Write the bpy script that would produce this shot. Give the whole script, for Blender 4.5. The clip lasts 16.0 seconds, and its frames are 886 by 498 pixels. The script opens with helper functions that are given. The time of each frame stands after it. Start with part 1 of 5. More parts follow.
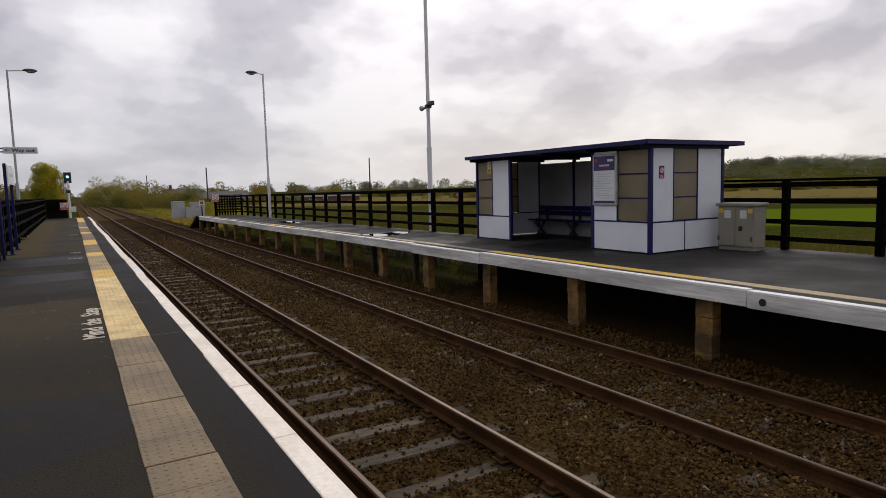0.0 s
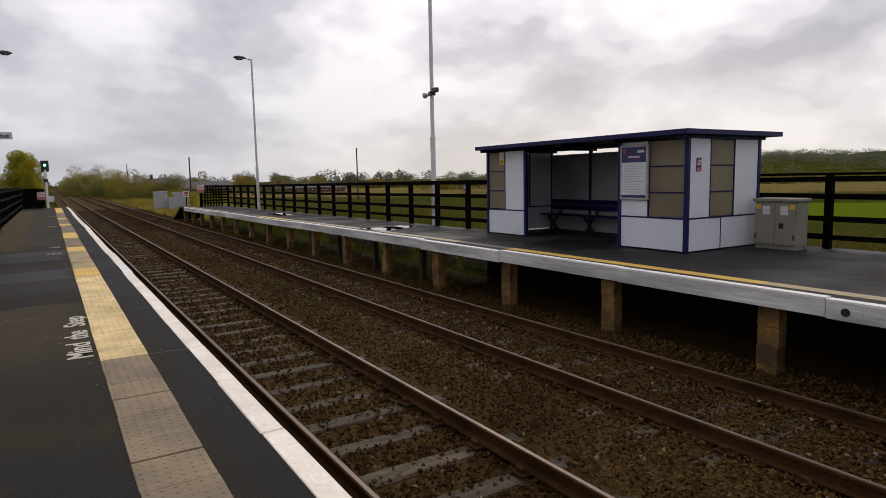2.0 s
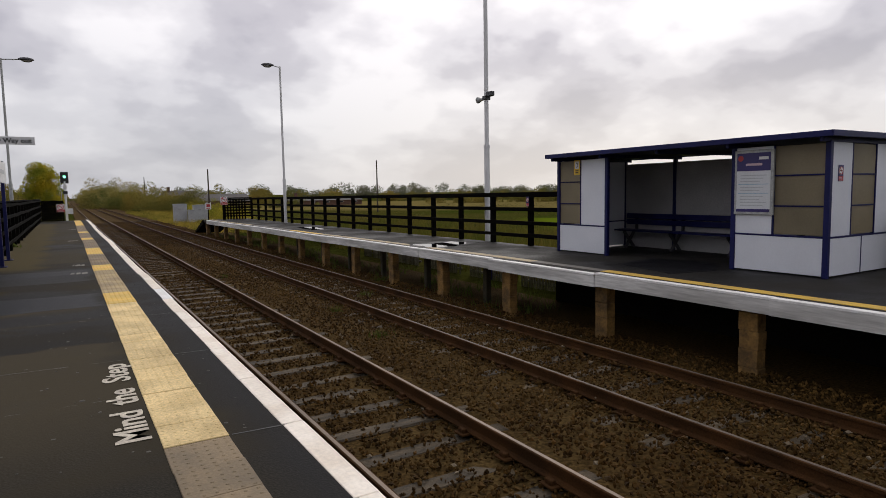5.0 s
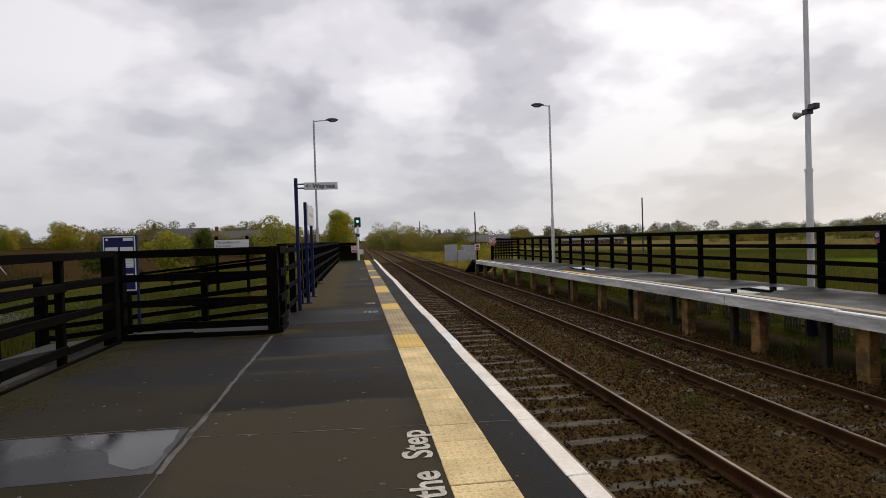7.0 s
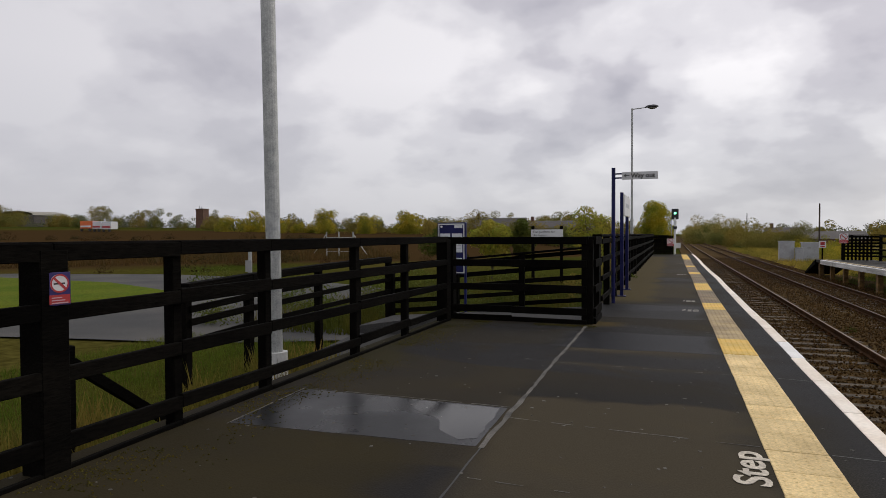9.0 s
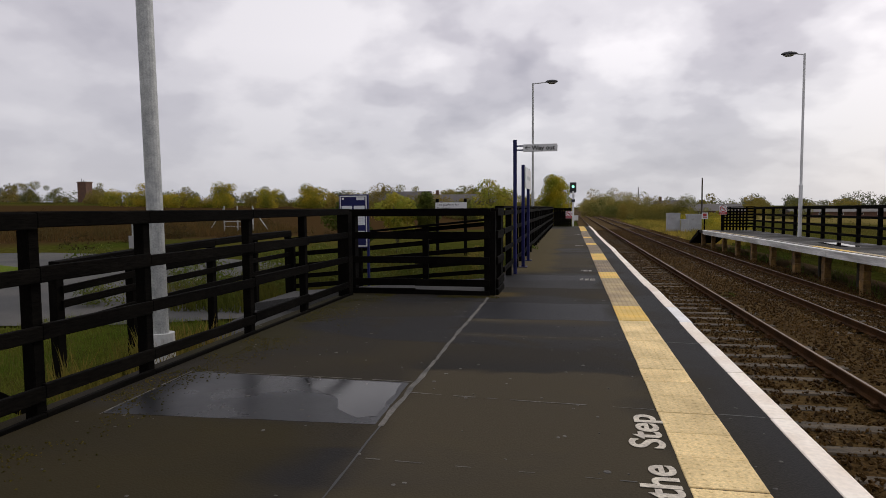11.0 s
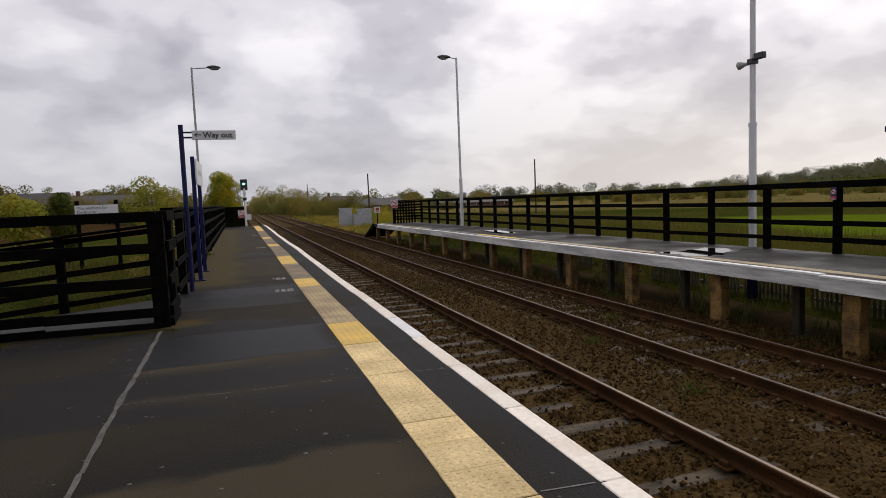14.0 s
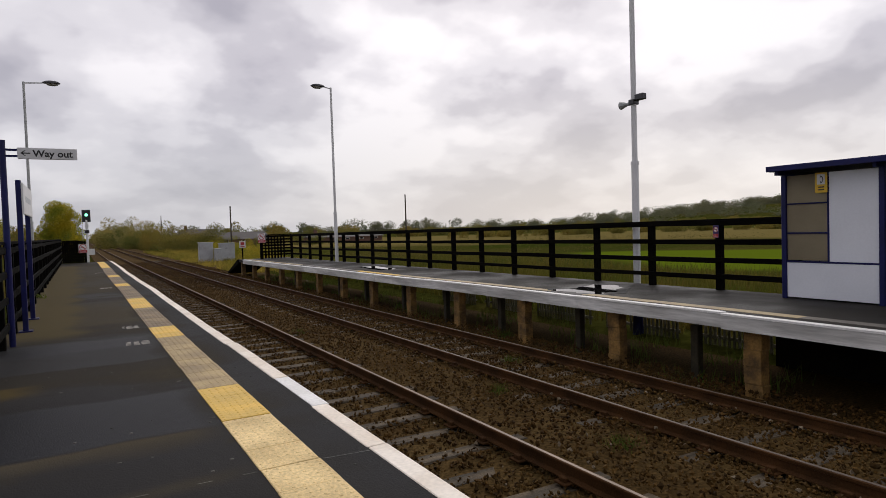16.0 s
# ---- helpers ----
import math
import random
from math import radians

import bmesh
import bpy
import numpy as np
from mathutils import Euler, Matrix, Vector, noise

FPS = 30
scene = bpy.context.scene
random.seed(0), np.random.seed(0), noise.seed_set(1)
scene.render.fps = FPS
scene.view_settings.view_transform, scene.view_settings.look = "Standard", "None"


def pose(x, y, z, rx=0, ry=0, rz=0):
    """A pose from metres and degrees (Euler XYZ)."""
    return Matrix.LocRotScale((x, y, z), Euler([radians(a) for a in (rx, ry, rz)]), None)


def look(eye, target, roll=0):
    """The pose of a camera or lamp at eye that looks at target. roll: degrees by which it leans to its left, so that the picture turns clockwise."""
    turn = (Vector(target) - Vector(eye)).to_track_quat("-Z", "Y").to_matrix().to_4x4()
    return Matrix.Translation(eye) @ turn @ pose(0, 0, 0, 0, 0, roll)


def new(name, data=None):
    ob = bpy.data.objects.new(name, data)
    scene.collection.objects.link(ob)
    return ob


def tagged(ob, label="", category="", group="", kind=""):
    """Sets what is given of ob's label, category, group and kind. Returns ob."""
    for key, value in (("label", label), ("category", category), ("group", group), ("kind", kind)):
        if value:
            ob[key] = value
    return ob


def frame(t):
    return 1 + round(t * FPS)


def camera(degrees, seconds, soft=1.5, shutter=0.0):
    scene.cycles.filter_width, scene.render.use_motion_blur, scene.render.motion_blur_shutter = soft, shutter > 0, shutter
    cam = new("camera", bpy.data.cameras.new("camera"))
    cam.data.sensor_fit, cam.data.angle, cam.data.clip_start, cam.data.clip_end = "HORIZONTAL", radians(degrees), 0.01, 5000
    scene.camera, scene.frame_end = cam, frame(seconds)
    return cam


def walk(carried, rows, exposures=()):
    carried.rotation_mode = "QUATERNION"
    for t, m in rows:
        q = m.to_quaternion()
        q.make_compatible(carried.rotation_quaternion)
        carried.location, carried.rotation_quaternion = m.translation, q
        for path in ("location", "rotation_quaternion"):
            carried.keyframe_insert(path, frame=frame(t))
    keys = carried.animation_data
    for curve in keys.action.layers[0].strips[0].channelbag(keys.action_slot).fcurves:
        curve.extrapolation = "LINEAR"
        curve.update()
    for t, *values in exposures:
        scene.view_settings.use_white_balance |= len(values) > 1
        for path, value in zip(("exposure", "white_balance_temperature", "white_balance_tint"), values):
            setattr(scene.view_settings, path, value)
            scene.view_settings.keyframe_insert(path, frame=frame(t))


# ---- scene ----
cam = camera(70.6, 16.0, soft=0.6)
PATH = [
    (0, (-1.277, -4.109, 1.583), (-0.266, -2.395, 1.386), -1.5),
    (0.5, (-1.284, -3.81, 1.569), (-0.268, -2.096, 1.391), -1.5),
    (1, (-1.296, -3.427, 1.561), (-0.316, -1.69, 1.409), 0.4),
    (1.5, (-1.3, -3.166, 1.594), (-0.29, -1.451, 1.394), -1.1),
    (2, (-1.304, -2.839, 1.606), (-0.25, -1.154, 1.381), -1.1),
    (2.5, (-1.364, -2.429, 1.589), (-0.331, -0.725, 1.416), 0.3),
    (3, (-1.367, -2.089, 1.628), (-0.272, -0.423, 1.469), -1.4),
    (3.5, (-1.405, -1.701, 1.593), (-0.373, 0.006, 1.445), -1.5),
    (3.7, (-1.408, -1.521, 1.591), (-0.386, 0.191, 1.434), -0.4),
    (5.8, (-1.475, 0.001, 1.558), (-0.472, 1.72, 1.364), -2.1),
    (6, (-1.475, 0.203, 1.544), (-0.567, 1.978, 1.394), -1.5),
    (6.5, (-1.485, 0.693, 1.546), (-0.903, 2.604, 1.463), -0.9),
    (7, (-1.546, 0.988, 1.539), (-1.273, 2.969, 1.504), -1.8),
    (7.5, (-1.604, 1.113, 1.536), (-1.703, 3.11, 1.542), -1.6),
    (8, (-1.608, 1.124, 1.529), (-2.009, 3.084, 1.516), -0.4),
    (8.5, (-1.634, 1.168, 1.54), (-2.241, 3.073, 1.507), -0.3),
    (8.7, (-1.638, 1.146, 1.538), (-2.327, 3.023, 1.5), -0.3),
    (10.8, (-1.662, 1.309, 1.514), (-2.125, 3.251, 1.397), -0.1),
    (11, (-1.65, 1.369, 1.499), (-2.048, 3.325, 1.368), -0.5),
    (11.5, (-1.687, 1.681, 1.536), (-1.873, 3.671, 1.467), -0.0),
    (12, (-1.803, 1.988, 1.515), (-1.894, 3.984, 1.421), -0.8),
    (12.5, (-1.864, 2.347, 1.52), (-1.866, 4.344, 1.409), -3.1),
    (13, (-1.896, 2.664, 1.528), (-1.74, 4.657, 1.463), -1.3),
    (13.5, (-1.955, 2.925, 1.535), (-1.542, 4.88, 1.455), -1.8),
    (14, (-1.977, 3.283, 1.521), (-1.363, 5.179, 1.356), -2.3),
    (14.5, (-2.0, 3.649, 1.498), (-1.308, 5.523, 1.391), -1.3),
    (15, (-2.082, 3.863, 1.554), (-1.241, 5.672, 1.414), -1.9),
    (15.5, (-2.046, 4.234, 1.548), (-1.113, 5.997, 1.401), -2.4),
    (16, (-1.97, 4.478, 1.543), (-0.965, 6.206, 1.473), -1.8),
]
walk(cam, [(t, look(e, g, r)) for t, e, g, r in PATH], exposures=((0.0, 0.0, 6620, 11.7), (3.7, 0.0, 6620, 11.7), (6.0, 0.0, 6620, 9.6), (8.7, 0.0, 6620, 9.6), (11.0, 0.0, 6620, 11.7), (12.0, -0.08, 6560, 11.7), (13.5, -0.04, 6600, 11.7), (16.0, -0.03, 6620, 11.7)))

# ---- light ----
SUN_ELEV, SUN_AZ = radians(38), radians(40)
world = bpy.data.worlds.new("overcast_sky")
scene.world = world
world.use_nodes = True
wn, wl = world.node_tree.nodes, world.node_tree.links
wn.clear()


def node(kind, **kw):
    n = wn.new(kind)
    for k, v in kw.items():
        n.inputs[k.replace("_", " ")].default_value = v
    return n


sky = wn.new("ShaderNodeTexSky")
sky.sky_type, sky.sun_disc = "NISHITA", False
sky.sun_elevation, sky.sun_rotation = SUN_ELEV, SUN_AZ
sky.air_density, sky.dust_density = 1.0, 2.0
co = wn.new("ShaderNodeTexCoord")
sep = wn.new("ShaderNodeSeparateXYZ")
wl.new(co.outputs["Generated"], sep.inputs[0])


def wmath(op, a, b=None, clamp=False):
    n = wn.new("ShaderNodeMath")
    n.operation, n.use_clamp = op, clamp
    for i, v in enumerate((a, b)):
        if v is None:
            continue
        if isinstance(v, (int, float)):
            n.inputs[i].default_value = v
        else:
            wl.new(v, n.inputs[i])
    return n.outputs[0]


def wramp(value, stops):
    r = wn.new("ShaderNodeValToRGB")
    r.color_ramp.interpolation = "EASE"
    el = r.color_ramp.elements
    while len(el) < len(stops):
        el.new(0.5)
    for e, (p, c) in zip(el, stops):
        e.position, e.color = p, (*c, 1)
    wl.new(value, r.inputs[0])
    return r.outputs[0]


def wmix(fac, a, b, mode="MIX"):
    m = wn.new("ShaderNodeMix")
    m.data_type, m.blend_type = "RGBA", mode
    for sock, v in ((m.inputs[0], fac), (m.inputs[6], a), (m.inputs[7], b)):
        if isinstance(v, (int, float)):
            sock.default_value = v
        elif isinstance(v, tuple):
            sock.default_value = (*v, 1)
        else:
            wl.new(v, sock)
    return m.outputs[2]


# the cloud deck: the sky's directions spread on a flat layer above the place
height = wmath("ADD", wmath("MAXIMUM", sep.outputs[2], 0.0), 0.42)
flat = wn.new("ShaderNodeCombineXYZ")
wl.new(wmath("DIVIDE", sep.outputs[0], height), flat.inputs[0])
wl.new(wmath("DIVIDE", sep.outputs[1], height), flat.inputs[1])
big = node("ShaderNodeTexNoise", Scale=1.9, Detail=3.5, Roughness=0.42, Distortion=0.05)
small = node("ShaderNodeTexNoise", Scale=5.2, Detail=4.0, Roughness=0.48, Distortion=0.0)
wl.new(flat.outputs[0], big.inputs["Vector"])
wl.new(flat.outputs[0], small.inputs["Vector"])
lump = wmath("ADD", wmath("MULTIPLY", big.outputs[0], 0.70), wmath("MULTIPLY", small.outputs[0], 0.30))
deck = wramp(lump, [(0.38, (4.4, 4.3, 5.0)), (0.45, (6.1, 5.95, 6.6)), (0.505, (8.1, 7.95, 8.5)), (0.58, (10.4, 10.2, 10.6))])
# duller, bluish band low down, brighter and warmer to the side where the sun stands
low = wmath("MULTIPLY", wmath("SUBTRACT", 0.24, sep.outputs[2]), 4.0, True)
side = wmath("ADD", wmath("MULTIPLY", sep.outputs[0], 0.75), wmath("MULTIPLY", sep.outputs[1], 0.55))
side_f = wmath("MULTIPLY", wmath("SUBTRACT", side, 0.70), 4.2, True)
haze = wmix(side_f, (5.1, 5.35, 5.85), (8.4, 8.05, 7.6))
deck = wmix(wmath("MULTIPLY", low, 0.8), deck, haze)
# the deck thins out towards the sun
deck = wmix(wmath("MULTIPLY", wmath("SUBTRACT", 0.72, side), 0.62, True), deck, (5.3, 5.25, 5.8))
# and is dimmed overhead, above the view, to lessen the light on the ground
over = wmath("MULTIPLY", wmath("SUBTRACT", sep.outputs[2], 0.6), 2.5, True)
deck = wmix(over, deck, (6.6, 6.6, 7.0))
both = wmix(0.93, sky.outputs[0], deck)
bg = node("ShaderNodeBackground", Strength=0.1)
wl.new(both, bg.inputs[0])
wout = wn.new("ShaderNodeOutputWorld")
wl.new(bg.outputs[0], wout.inputs[0])

sun_data = bpy.data.lights.new("sun", "SUN")
sun_data.energy, sun_data.angle, sun_data.color = 1.0, radians(30), (1.0, 0.96, 0.9)
sun = new("sun", sun_data)
sun.matrix_world = look((0, 0, 60), (-math.sin(SUN_AZ) * math.cos(SUN_ELEV) * 10, -math.cos(SUN_AZ) * math.cos(SUN_ELEV) * 10, 60 - math.sin(SUN_ELEV) * 10))


# ---- materials ----
def mat(name, c1, c2=None, scale=3.0, rough=0.8, bump=0.0, bscale=40.0, metal=0.0, fine=0.25, spread=0.0, rough2=None, stretch=None, spec=0.5):
    """A worn surface: two colours in large patches, a fine grain, a random shade per object and fine relief."""
    m = bpy.data.materials.new(name)
    m.use_nodes = True
    n, l = m.node_tree.nodes, m.node_tree.links
    b = n["Principled BSDF"]
    b.inputs["Metallic"].default_value = metal
    b.inputs["Specular IOR Level"].default_value = spec
    geo = n.new("ShaderNodeNewGeometry")
    src = geo.outputs["Position"]
    if stretch:
        mp = n.new("ShaderNodeMapping")
        mp.inputs["Scale"].default_value = stretch
        l.new(src, mp.inputs["Vector"])
        src = mp.outputs[0]
    t1, t2 = n.new("ShaderNodeTexNoise"), n.new("ShaderNodeTexNoise")
    for t, s, d in ((t1, scale, 5), (t2, bscale, 4)):
        t.inputs["Scale"].default_value, t.inputs["Detail"].default_value = s, d
        l.new(src, t.inputs["Vector"])
    ramp = n.new("ShaderNodeValToRGB")
    ramp.color_ramp.elements[0].position, ramp.color_ramp.elements[1].position = 0.36, 0.64
    c2 = c2 or tuple(v * 0.8 for v in c1)
    ramp.color_ramp.elements[0].color, ramp.color_ramp.elements[1].color = (*c1, 1), (*c2, 1)
    l.new(t1.outputs[0], ramp.inputs[0])
    mr = n.new("ShaderNodeMapRange")
    mr.inputs["To Min"].default_value, mr.inputs["To Max"].default_value = 1 - fine, 1 + fine
    mr.inputs["From Min"].default_value, mr.inputs["From Max"].default_value = 0.3, 0.7
    l.new(t2.outputs[0], mr.inputs["Value"])
    shade = mr.outputs[0]
    if spread:
        oi = n.new("ShaderNodeObjectInfo")
        ms = n.new("ShaderNodeMapRange")
        ms.inputs["To Min"].default_value, ms.inputs["To Max"].default_value = 1 - spread, 1 + spread
        l.new(oi.outputs["Random"], ms.inputs["Value"])
        mu = n.new("ShaderNodeMath")
        mu.operation = "MULTIPLY"
        l.new(ms.outputs[0], mu.inputs[0])
        l.new(shade, mu.inputs[1])
        shade = mu.outputs[0]
    vm = n.new("ShaderNodeVectorMath")
    vm.operation = "SCALE"
    l.new(ramp.outputs[0], vm.inputs[0])
    l.new(shade, vm.inputs["Scale"])
    l.new(vm.outputs[0], b.inputs["Base Color"])
    r = n.new("ShaderNodeMapRange")
    r.inputs["From Min"].default_value, r.inputs["From Max"].default_value = 0.38, 0.62
    r.inputs["To Min"].default_value, r.inputs["To Max"].default_value = rough, rough if rough2 is None else rough2
    l.new(t1.outputs[0], r.inputs["Value"])
    l.new(r.outputs[0], b.inputs["Roughness"])
    if bump:
        bp = n.new("ShaderNodeBump")
        bp.inputs["Strength"].default_value, bp.inputs["Distance"].default_value = bump, 0.02
        l.new(t2.outputs[0], bp.inputs["Height"])
        l.new(bp.outputs[0], b.inputs["Normal"])
    return m


def leafy(name, c1, c2, scale=0.6, through_light=0.45):
    """Foliage: a shade of its own for each leaf clump, and patches over the crown."""
    m = mat(name, c1, c2, scale=scale, rough=0.7, fine=0.2, bscale=6)
    n, l = m.node_tree.nodes, m.node_tree.links
    geo = n.new("ShaderNodeNewGeometry")
    ms = n.new("ShaderNodeMapRange")
    ms.inputs["To Min"].default_value, ms.inputs["To Max"].default_value = 0.82, 1.18
    l.new(geo.outputs["Random Per Island"], ms.inputs["Value"])
    vm = n.new("ShaderNodeVectorMath")
    vm.operation = "SCALE"
    b = n["Principled BSDF"]
    old = b.inputs["Base Color"].links[0].from_socket
    l.new(old, vm.inputs[0])
    l.new(ms.outputs[0], vm.inputs["Scale"])
    l.new(vm.outputs[0], b.inputs["Base Color"])
    b.inputs["Specular IOR Level"].default_value = 0.08
    thin = n.new("ShaderNodeBsdfTranslucent")
    l.new(vm.outputs[0], thin.inputs[0])
    mx = n.new("ShaderNodeMixShader")
    mx.inputs[0].default_value = through_light
    l.new(b.outputs[0], mx.inputs[1])
    l.new(thin.outputs[0], mx.inputs[2])
    l.new(mx.outputs[0], n["Material Output"].inputs[0])
    return m


M = {
    "asphalt": mat("asphalt", (0.0235, 0.0210, 0.0168), (0.034, 0.0285, 0.0200), 0.5, 0.75, 0.22, 70, rough2=0.92, fine=0.45, spec=0.07),
    "asphalt_far": mat("asphalt_far", (0.0185, 0.0180, 0.0180), (0.034, 0.031, 0.027), 0.6, 0.5, 0.2, 90, rough2=0.85, fine=0.3, spec=0.11),
    "road": mat("road_asphalt", (0.060, 0.060, 0.060), (0.090, 0.086, 0.080), 0.35, 0.85, 0.2, 40, spec=0.1),
    "white": mat("white_coping_paint", (0.93, 0.85, 0.74), (0.80, 0.70, 0.58), 2.4, 0.65, 0.12, 30, fine=0.08, spread=0.07),
    "white_edge": mat("bright_white_paint", (0.88, 0.87, 0.85), (0.78, 0.77, 0.74), 3.0, 0.55, 0.2, 30, fine=0.08),
    "fascia": mat("weathered_white_timber", (0.74, 0.73, 0.70), (0.42, 0.41, 0.385), 2.2, 0.7, 0.25, 14, fine=0.16, stretch=(1, 0.22, 2.2)),
    "cream": mat("cream_tactile", (0.82, 0.62, 0.30), (0.60, 0.44, 0.20), 2.2, 0.75, 0.2, 60, fine=0.2, spread=0.12),
    "tan": mat("tan_tactile", (0.42, 0.31, 0.15), (0.30, 0.22, 0.115), 2.5, 0.7, 0.15, 60, fine=0.12, spread=0.1),
    "brown": mat("grimy_tactile", (0.25, 0.18, 0.098), (0.155, 0.115, 0.068), 2.0, 0.7, 0.15, 60, fine=0.15, spread=0.12),
    "yellow": mat("yellow_tactile", (0.78, 0.50, 0.09), (0.66, 0.43, 0.09), 2.5, 0.65, 0.15, 60, fine=0.1, spread=0.05),
    "yellow_line": mat("yellow_line_paint", (0.70, 0.44, 0.05), (0.58, 0.37, 0.07), 2.0, 0.7, 0.2, 40, fine=0.15),
    "pale_line": mat("worn_buff_line", (0.46, 0.36, 0.20), (0.34, 0.27, 0.17), 2.0, 0.75, 0.2, 40, fine=0.2),
    "grey_line": mat("old_line", (0.16, 0.145, 0.12), (0.11, 0.1, 0.09), 2.0, 0.75, 0.2, 40, fine=0.2),
    "paint_text": mat("worn_cream_paint", (0.62, 0.56, 0.45), (0.45, 0.40, 0.33), 9.0, 0.7, 0.2, 60, fine=0.25),
    "worn": mat("worn_white_paint", (0.30, 0.28, 0.24), (0.06, 0.055, 0.05), 14.0, 0.8, 0.3, 60, fine=0.3),
    "joint": mat("pale_joint_filler", (0.125, 0.115, 0.10), (0.045, 0.042, 0.037), 4.0, 0.8, 0.4, 60, fine=0.3),
    "timber": mat("black_creosoted_timber", (0.0022, 0.0019, 0.0015), (0.0050, 0.0043, 0.0033), 1.5, 0.9, 0.4, 22, fine=0.5, spread=0.25, stretch=(3, 0.6, 3), spec=0.04),
    "rail_top": mat("worn_rail_steel", (0.17, 0.115, 0.075), (0.11, 0.072, 0.045), 1.0, 0.5, 0.05, 60, metal=0.35, fine=0.1),
    "rail_dull": mat("dull_rail_steel", (0.075, 0.045, 0.028), (0.05, 0.03, 0.018), 1.0, 0.6, 0.05, 60, metal=0.2, fine=0.15),
    "rail": mat("rusty_rail", (0.072, 0.033, 0.0125), (0.042, 0.021, 0.009), 2.0, 0.85, 0.3, 60, fine=0.25, spec=0.06),
    "sleeper": mat("weathered_sleeper", (0.094, 0.066, 0.035), (0.030, 0.021, 0.010), 3.4, 0.85, 0.5, 30, fine=0.3, spread=0.2, stretch=(0.6, 3, 3)),
    "ballast_bed": mat("ballast_bed", (0.058, 0.034, 0.0120), (0.084, 0.054, 0.0205), 0.6, 0.95, 0.9, 22, fine=0.55, spec=0.02),
    "ballast": mat("ballast_stone", (0.085, 0.063, 0.044), (0.13, 0.10, 0.07), 0.35, 0.85, 0.3, 50, fine=0.3),
    "brick": mat("buff_concrete_block", (0.27, 0.150, 0.040), (0.085, 0.050, 0.018), 3.2, 0.9, 0.5, 25, fine=0.25, spread=0.15),
    "mossy": mat("mossy_concrete", (0.046, 0.037, 0.018), (0.024, 0.020, 0.010), 3.0, 0.9, 0.4, 25, spread=0.25),
    # near-black, so that the gap under the far deck reads as shade
    "shade_wall": mat("void_shade_black", (0.008, 0.007, 0.006), (0.012, 0.010, 0.008), 1.2, 0.9, 0.4, 20, spec=0.1),
    "paling": mat("silvered_paling", (0.22, 0.195, 0.14), (0.14, 0.13, 0.09), 3.0, 0.85, 0.4, 30, spread=0.2),
    "panel": mat("white_shelter_panel", (0.74, 0.76, 0.81), (0.69, 0.71, 0.76), 1.2, 0.45, 0.0, 30, fine=0.02, spread=0.04),
    "blue": mat("navy_blue_paint", (0.008, 0.010, 0.085), (0.006, 0.008, 0.06), 2.0, 0.45, 0.05, 40, fine=0.12, spec=0.25),
    "mesh_pane": mat("dirty_wired_glass", (0.29, 0.24, 0.15), (0.21, 0.175, 0.11), 1.4, 0.5, 0.1, 50, fine=0.12, spread=0.12),
    "interior": mat("grey_lining", (0.42, 0.41, 0.41), (0.33, 0.325, 0.32), 1.2, 0.6, 0.05, 30, fine=0.1),
    "steel_grey": mat("grey_cabinet_paint", (0.27, 0.25, 0.20), (0.22, 0.205, 0.165), 1.5, 0.5, 0.06, 40, fine=0.1),
    "cab_pale": mat("pale_grey_cabinet", (0.68, 0.68, 0.66), (0.58, 0.58, 0.56), 1.5, 0.55, 0.05, 30, fine=0.1),
    "galv": mat("galvanised_steel", (0.46, 0.47, 0.455), (0.32, 0.33, 0.325), 9.0, 0.5, 0.08, 60, metal=0.25, fine=0.2),
    "pole_white": mat("white_column_paint", (0.70, 0.70, 0.70), (0.62, 0.62, 0.62), 1.0, 0.45, 0.03, 30, fine=0.05),
    "dark_metal": mat("dark_lantern_metal", (0.035, 0.035, 0.04), (0.05, 0.05, 0.055), 2.0, 0.5),
    "lens": mat("lantern_bowl", (0.30, 0.29, 0.26), (0.24, 0.23, 0.21), 3.0, 0.3),
    "sign_white": mat("white_sign_face", (0.68, 0.68, 0.68), (0.62, 0.62, 0.62), 2.0, 0.4, fine=0.04),
    "sign_grey": mat("grey_sign_edge", (0.33, 0.33, 0.33), (0.28, 0.28, 0.28), 2.0, 0.5, fine=0.05),
    "black": mat("black_print", (0.012, 0.012, 0.013), (0.016, 0.016, 0.016), 2.0, 0.5),
    "red": mat("red_print", (0.42, 0.03, 0.035), (0.38, 0.03, 0.03), 2.0, 0.45, fine=0.05),
    "pink": mat("faded_print", (0.55, 0.40, 0.44), (0.5, 0.36, 0.4), 2.0, 0.5, fine=0.05),
    "purple": mat("purple_print", (0.032, 0.022, 0.13), (0.026, 0.018, 0.11), 2.0, 0.4, fine=0.05),
    "paper": mat("poster_paper", (0.66, 0.68, 0.70), (0.60, 0.62, 0.64), 2.0, 0.4, fine=0.05),
    "print_grey": mat("grey_print", (0.47, 0.49, 0.51), (0.42, 0.44, 0.46), 2.0, 0.5, fine=0.1),
    "sky_print": mat("pale_blue_print", (0.25, 0.42, 0.55), (0.22, 0.38, 0.5), 2.0, 0.5, fine=0.05),
    "yellow_sign": mat("yellow_sign_face", (0.72, 0.46, 0.02), (0.68, 0.43, 0.02), 2.0, 0.4, fine=0.05),
    "orange": mat("orange_vehicle_paint", (0.75, 0.16, 0.03), (0.68, 0.14, 0.03), 1.0, 0.4, fine=0.05),
    "grass": mat("rough_grass", (0.075, 0.085, 0.020), (0.12, 0.10, 0.030), 0.5, 0.9, 0.6, 9, fine=0.4, spec=0.03),
    "mown": mat("mown_grass", (0.070, 0.105, 0.008), (0.10, 0.12, 0.012), 0.5, 0.9, 0.4, 14, fine=0.3, spec=0.02),
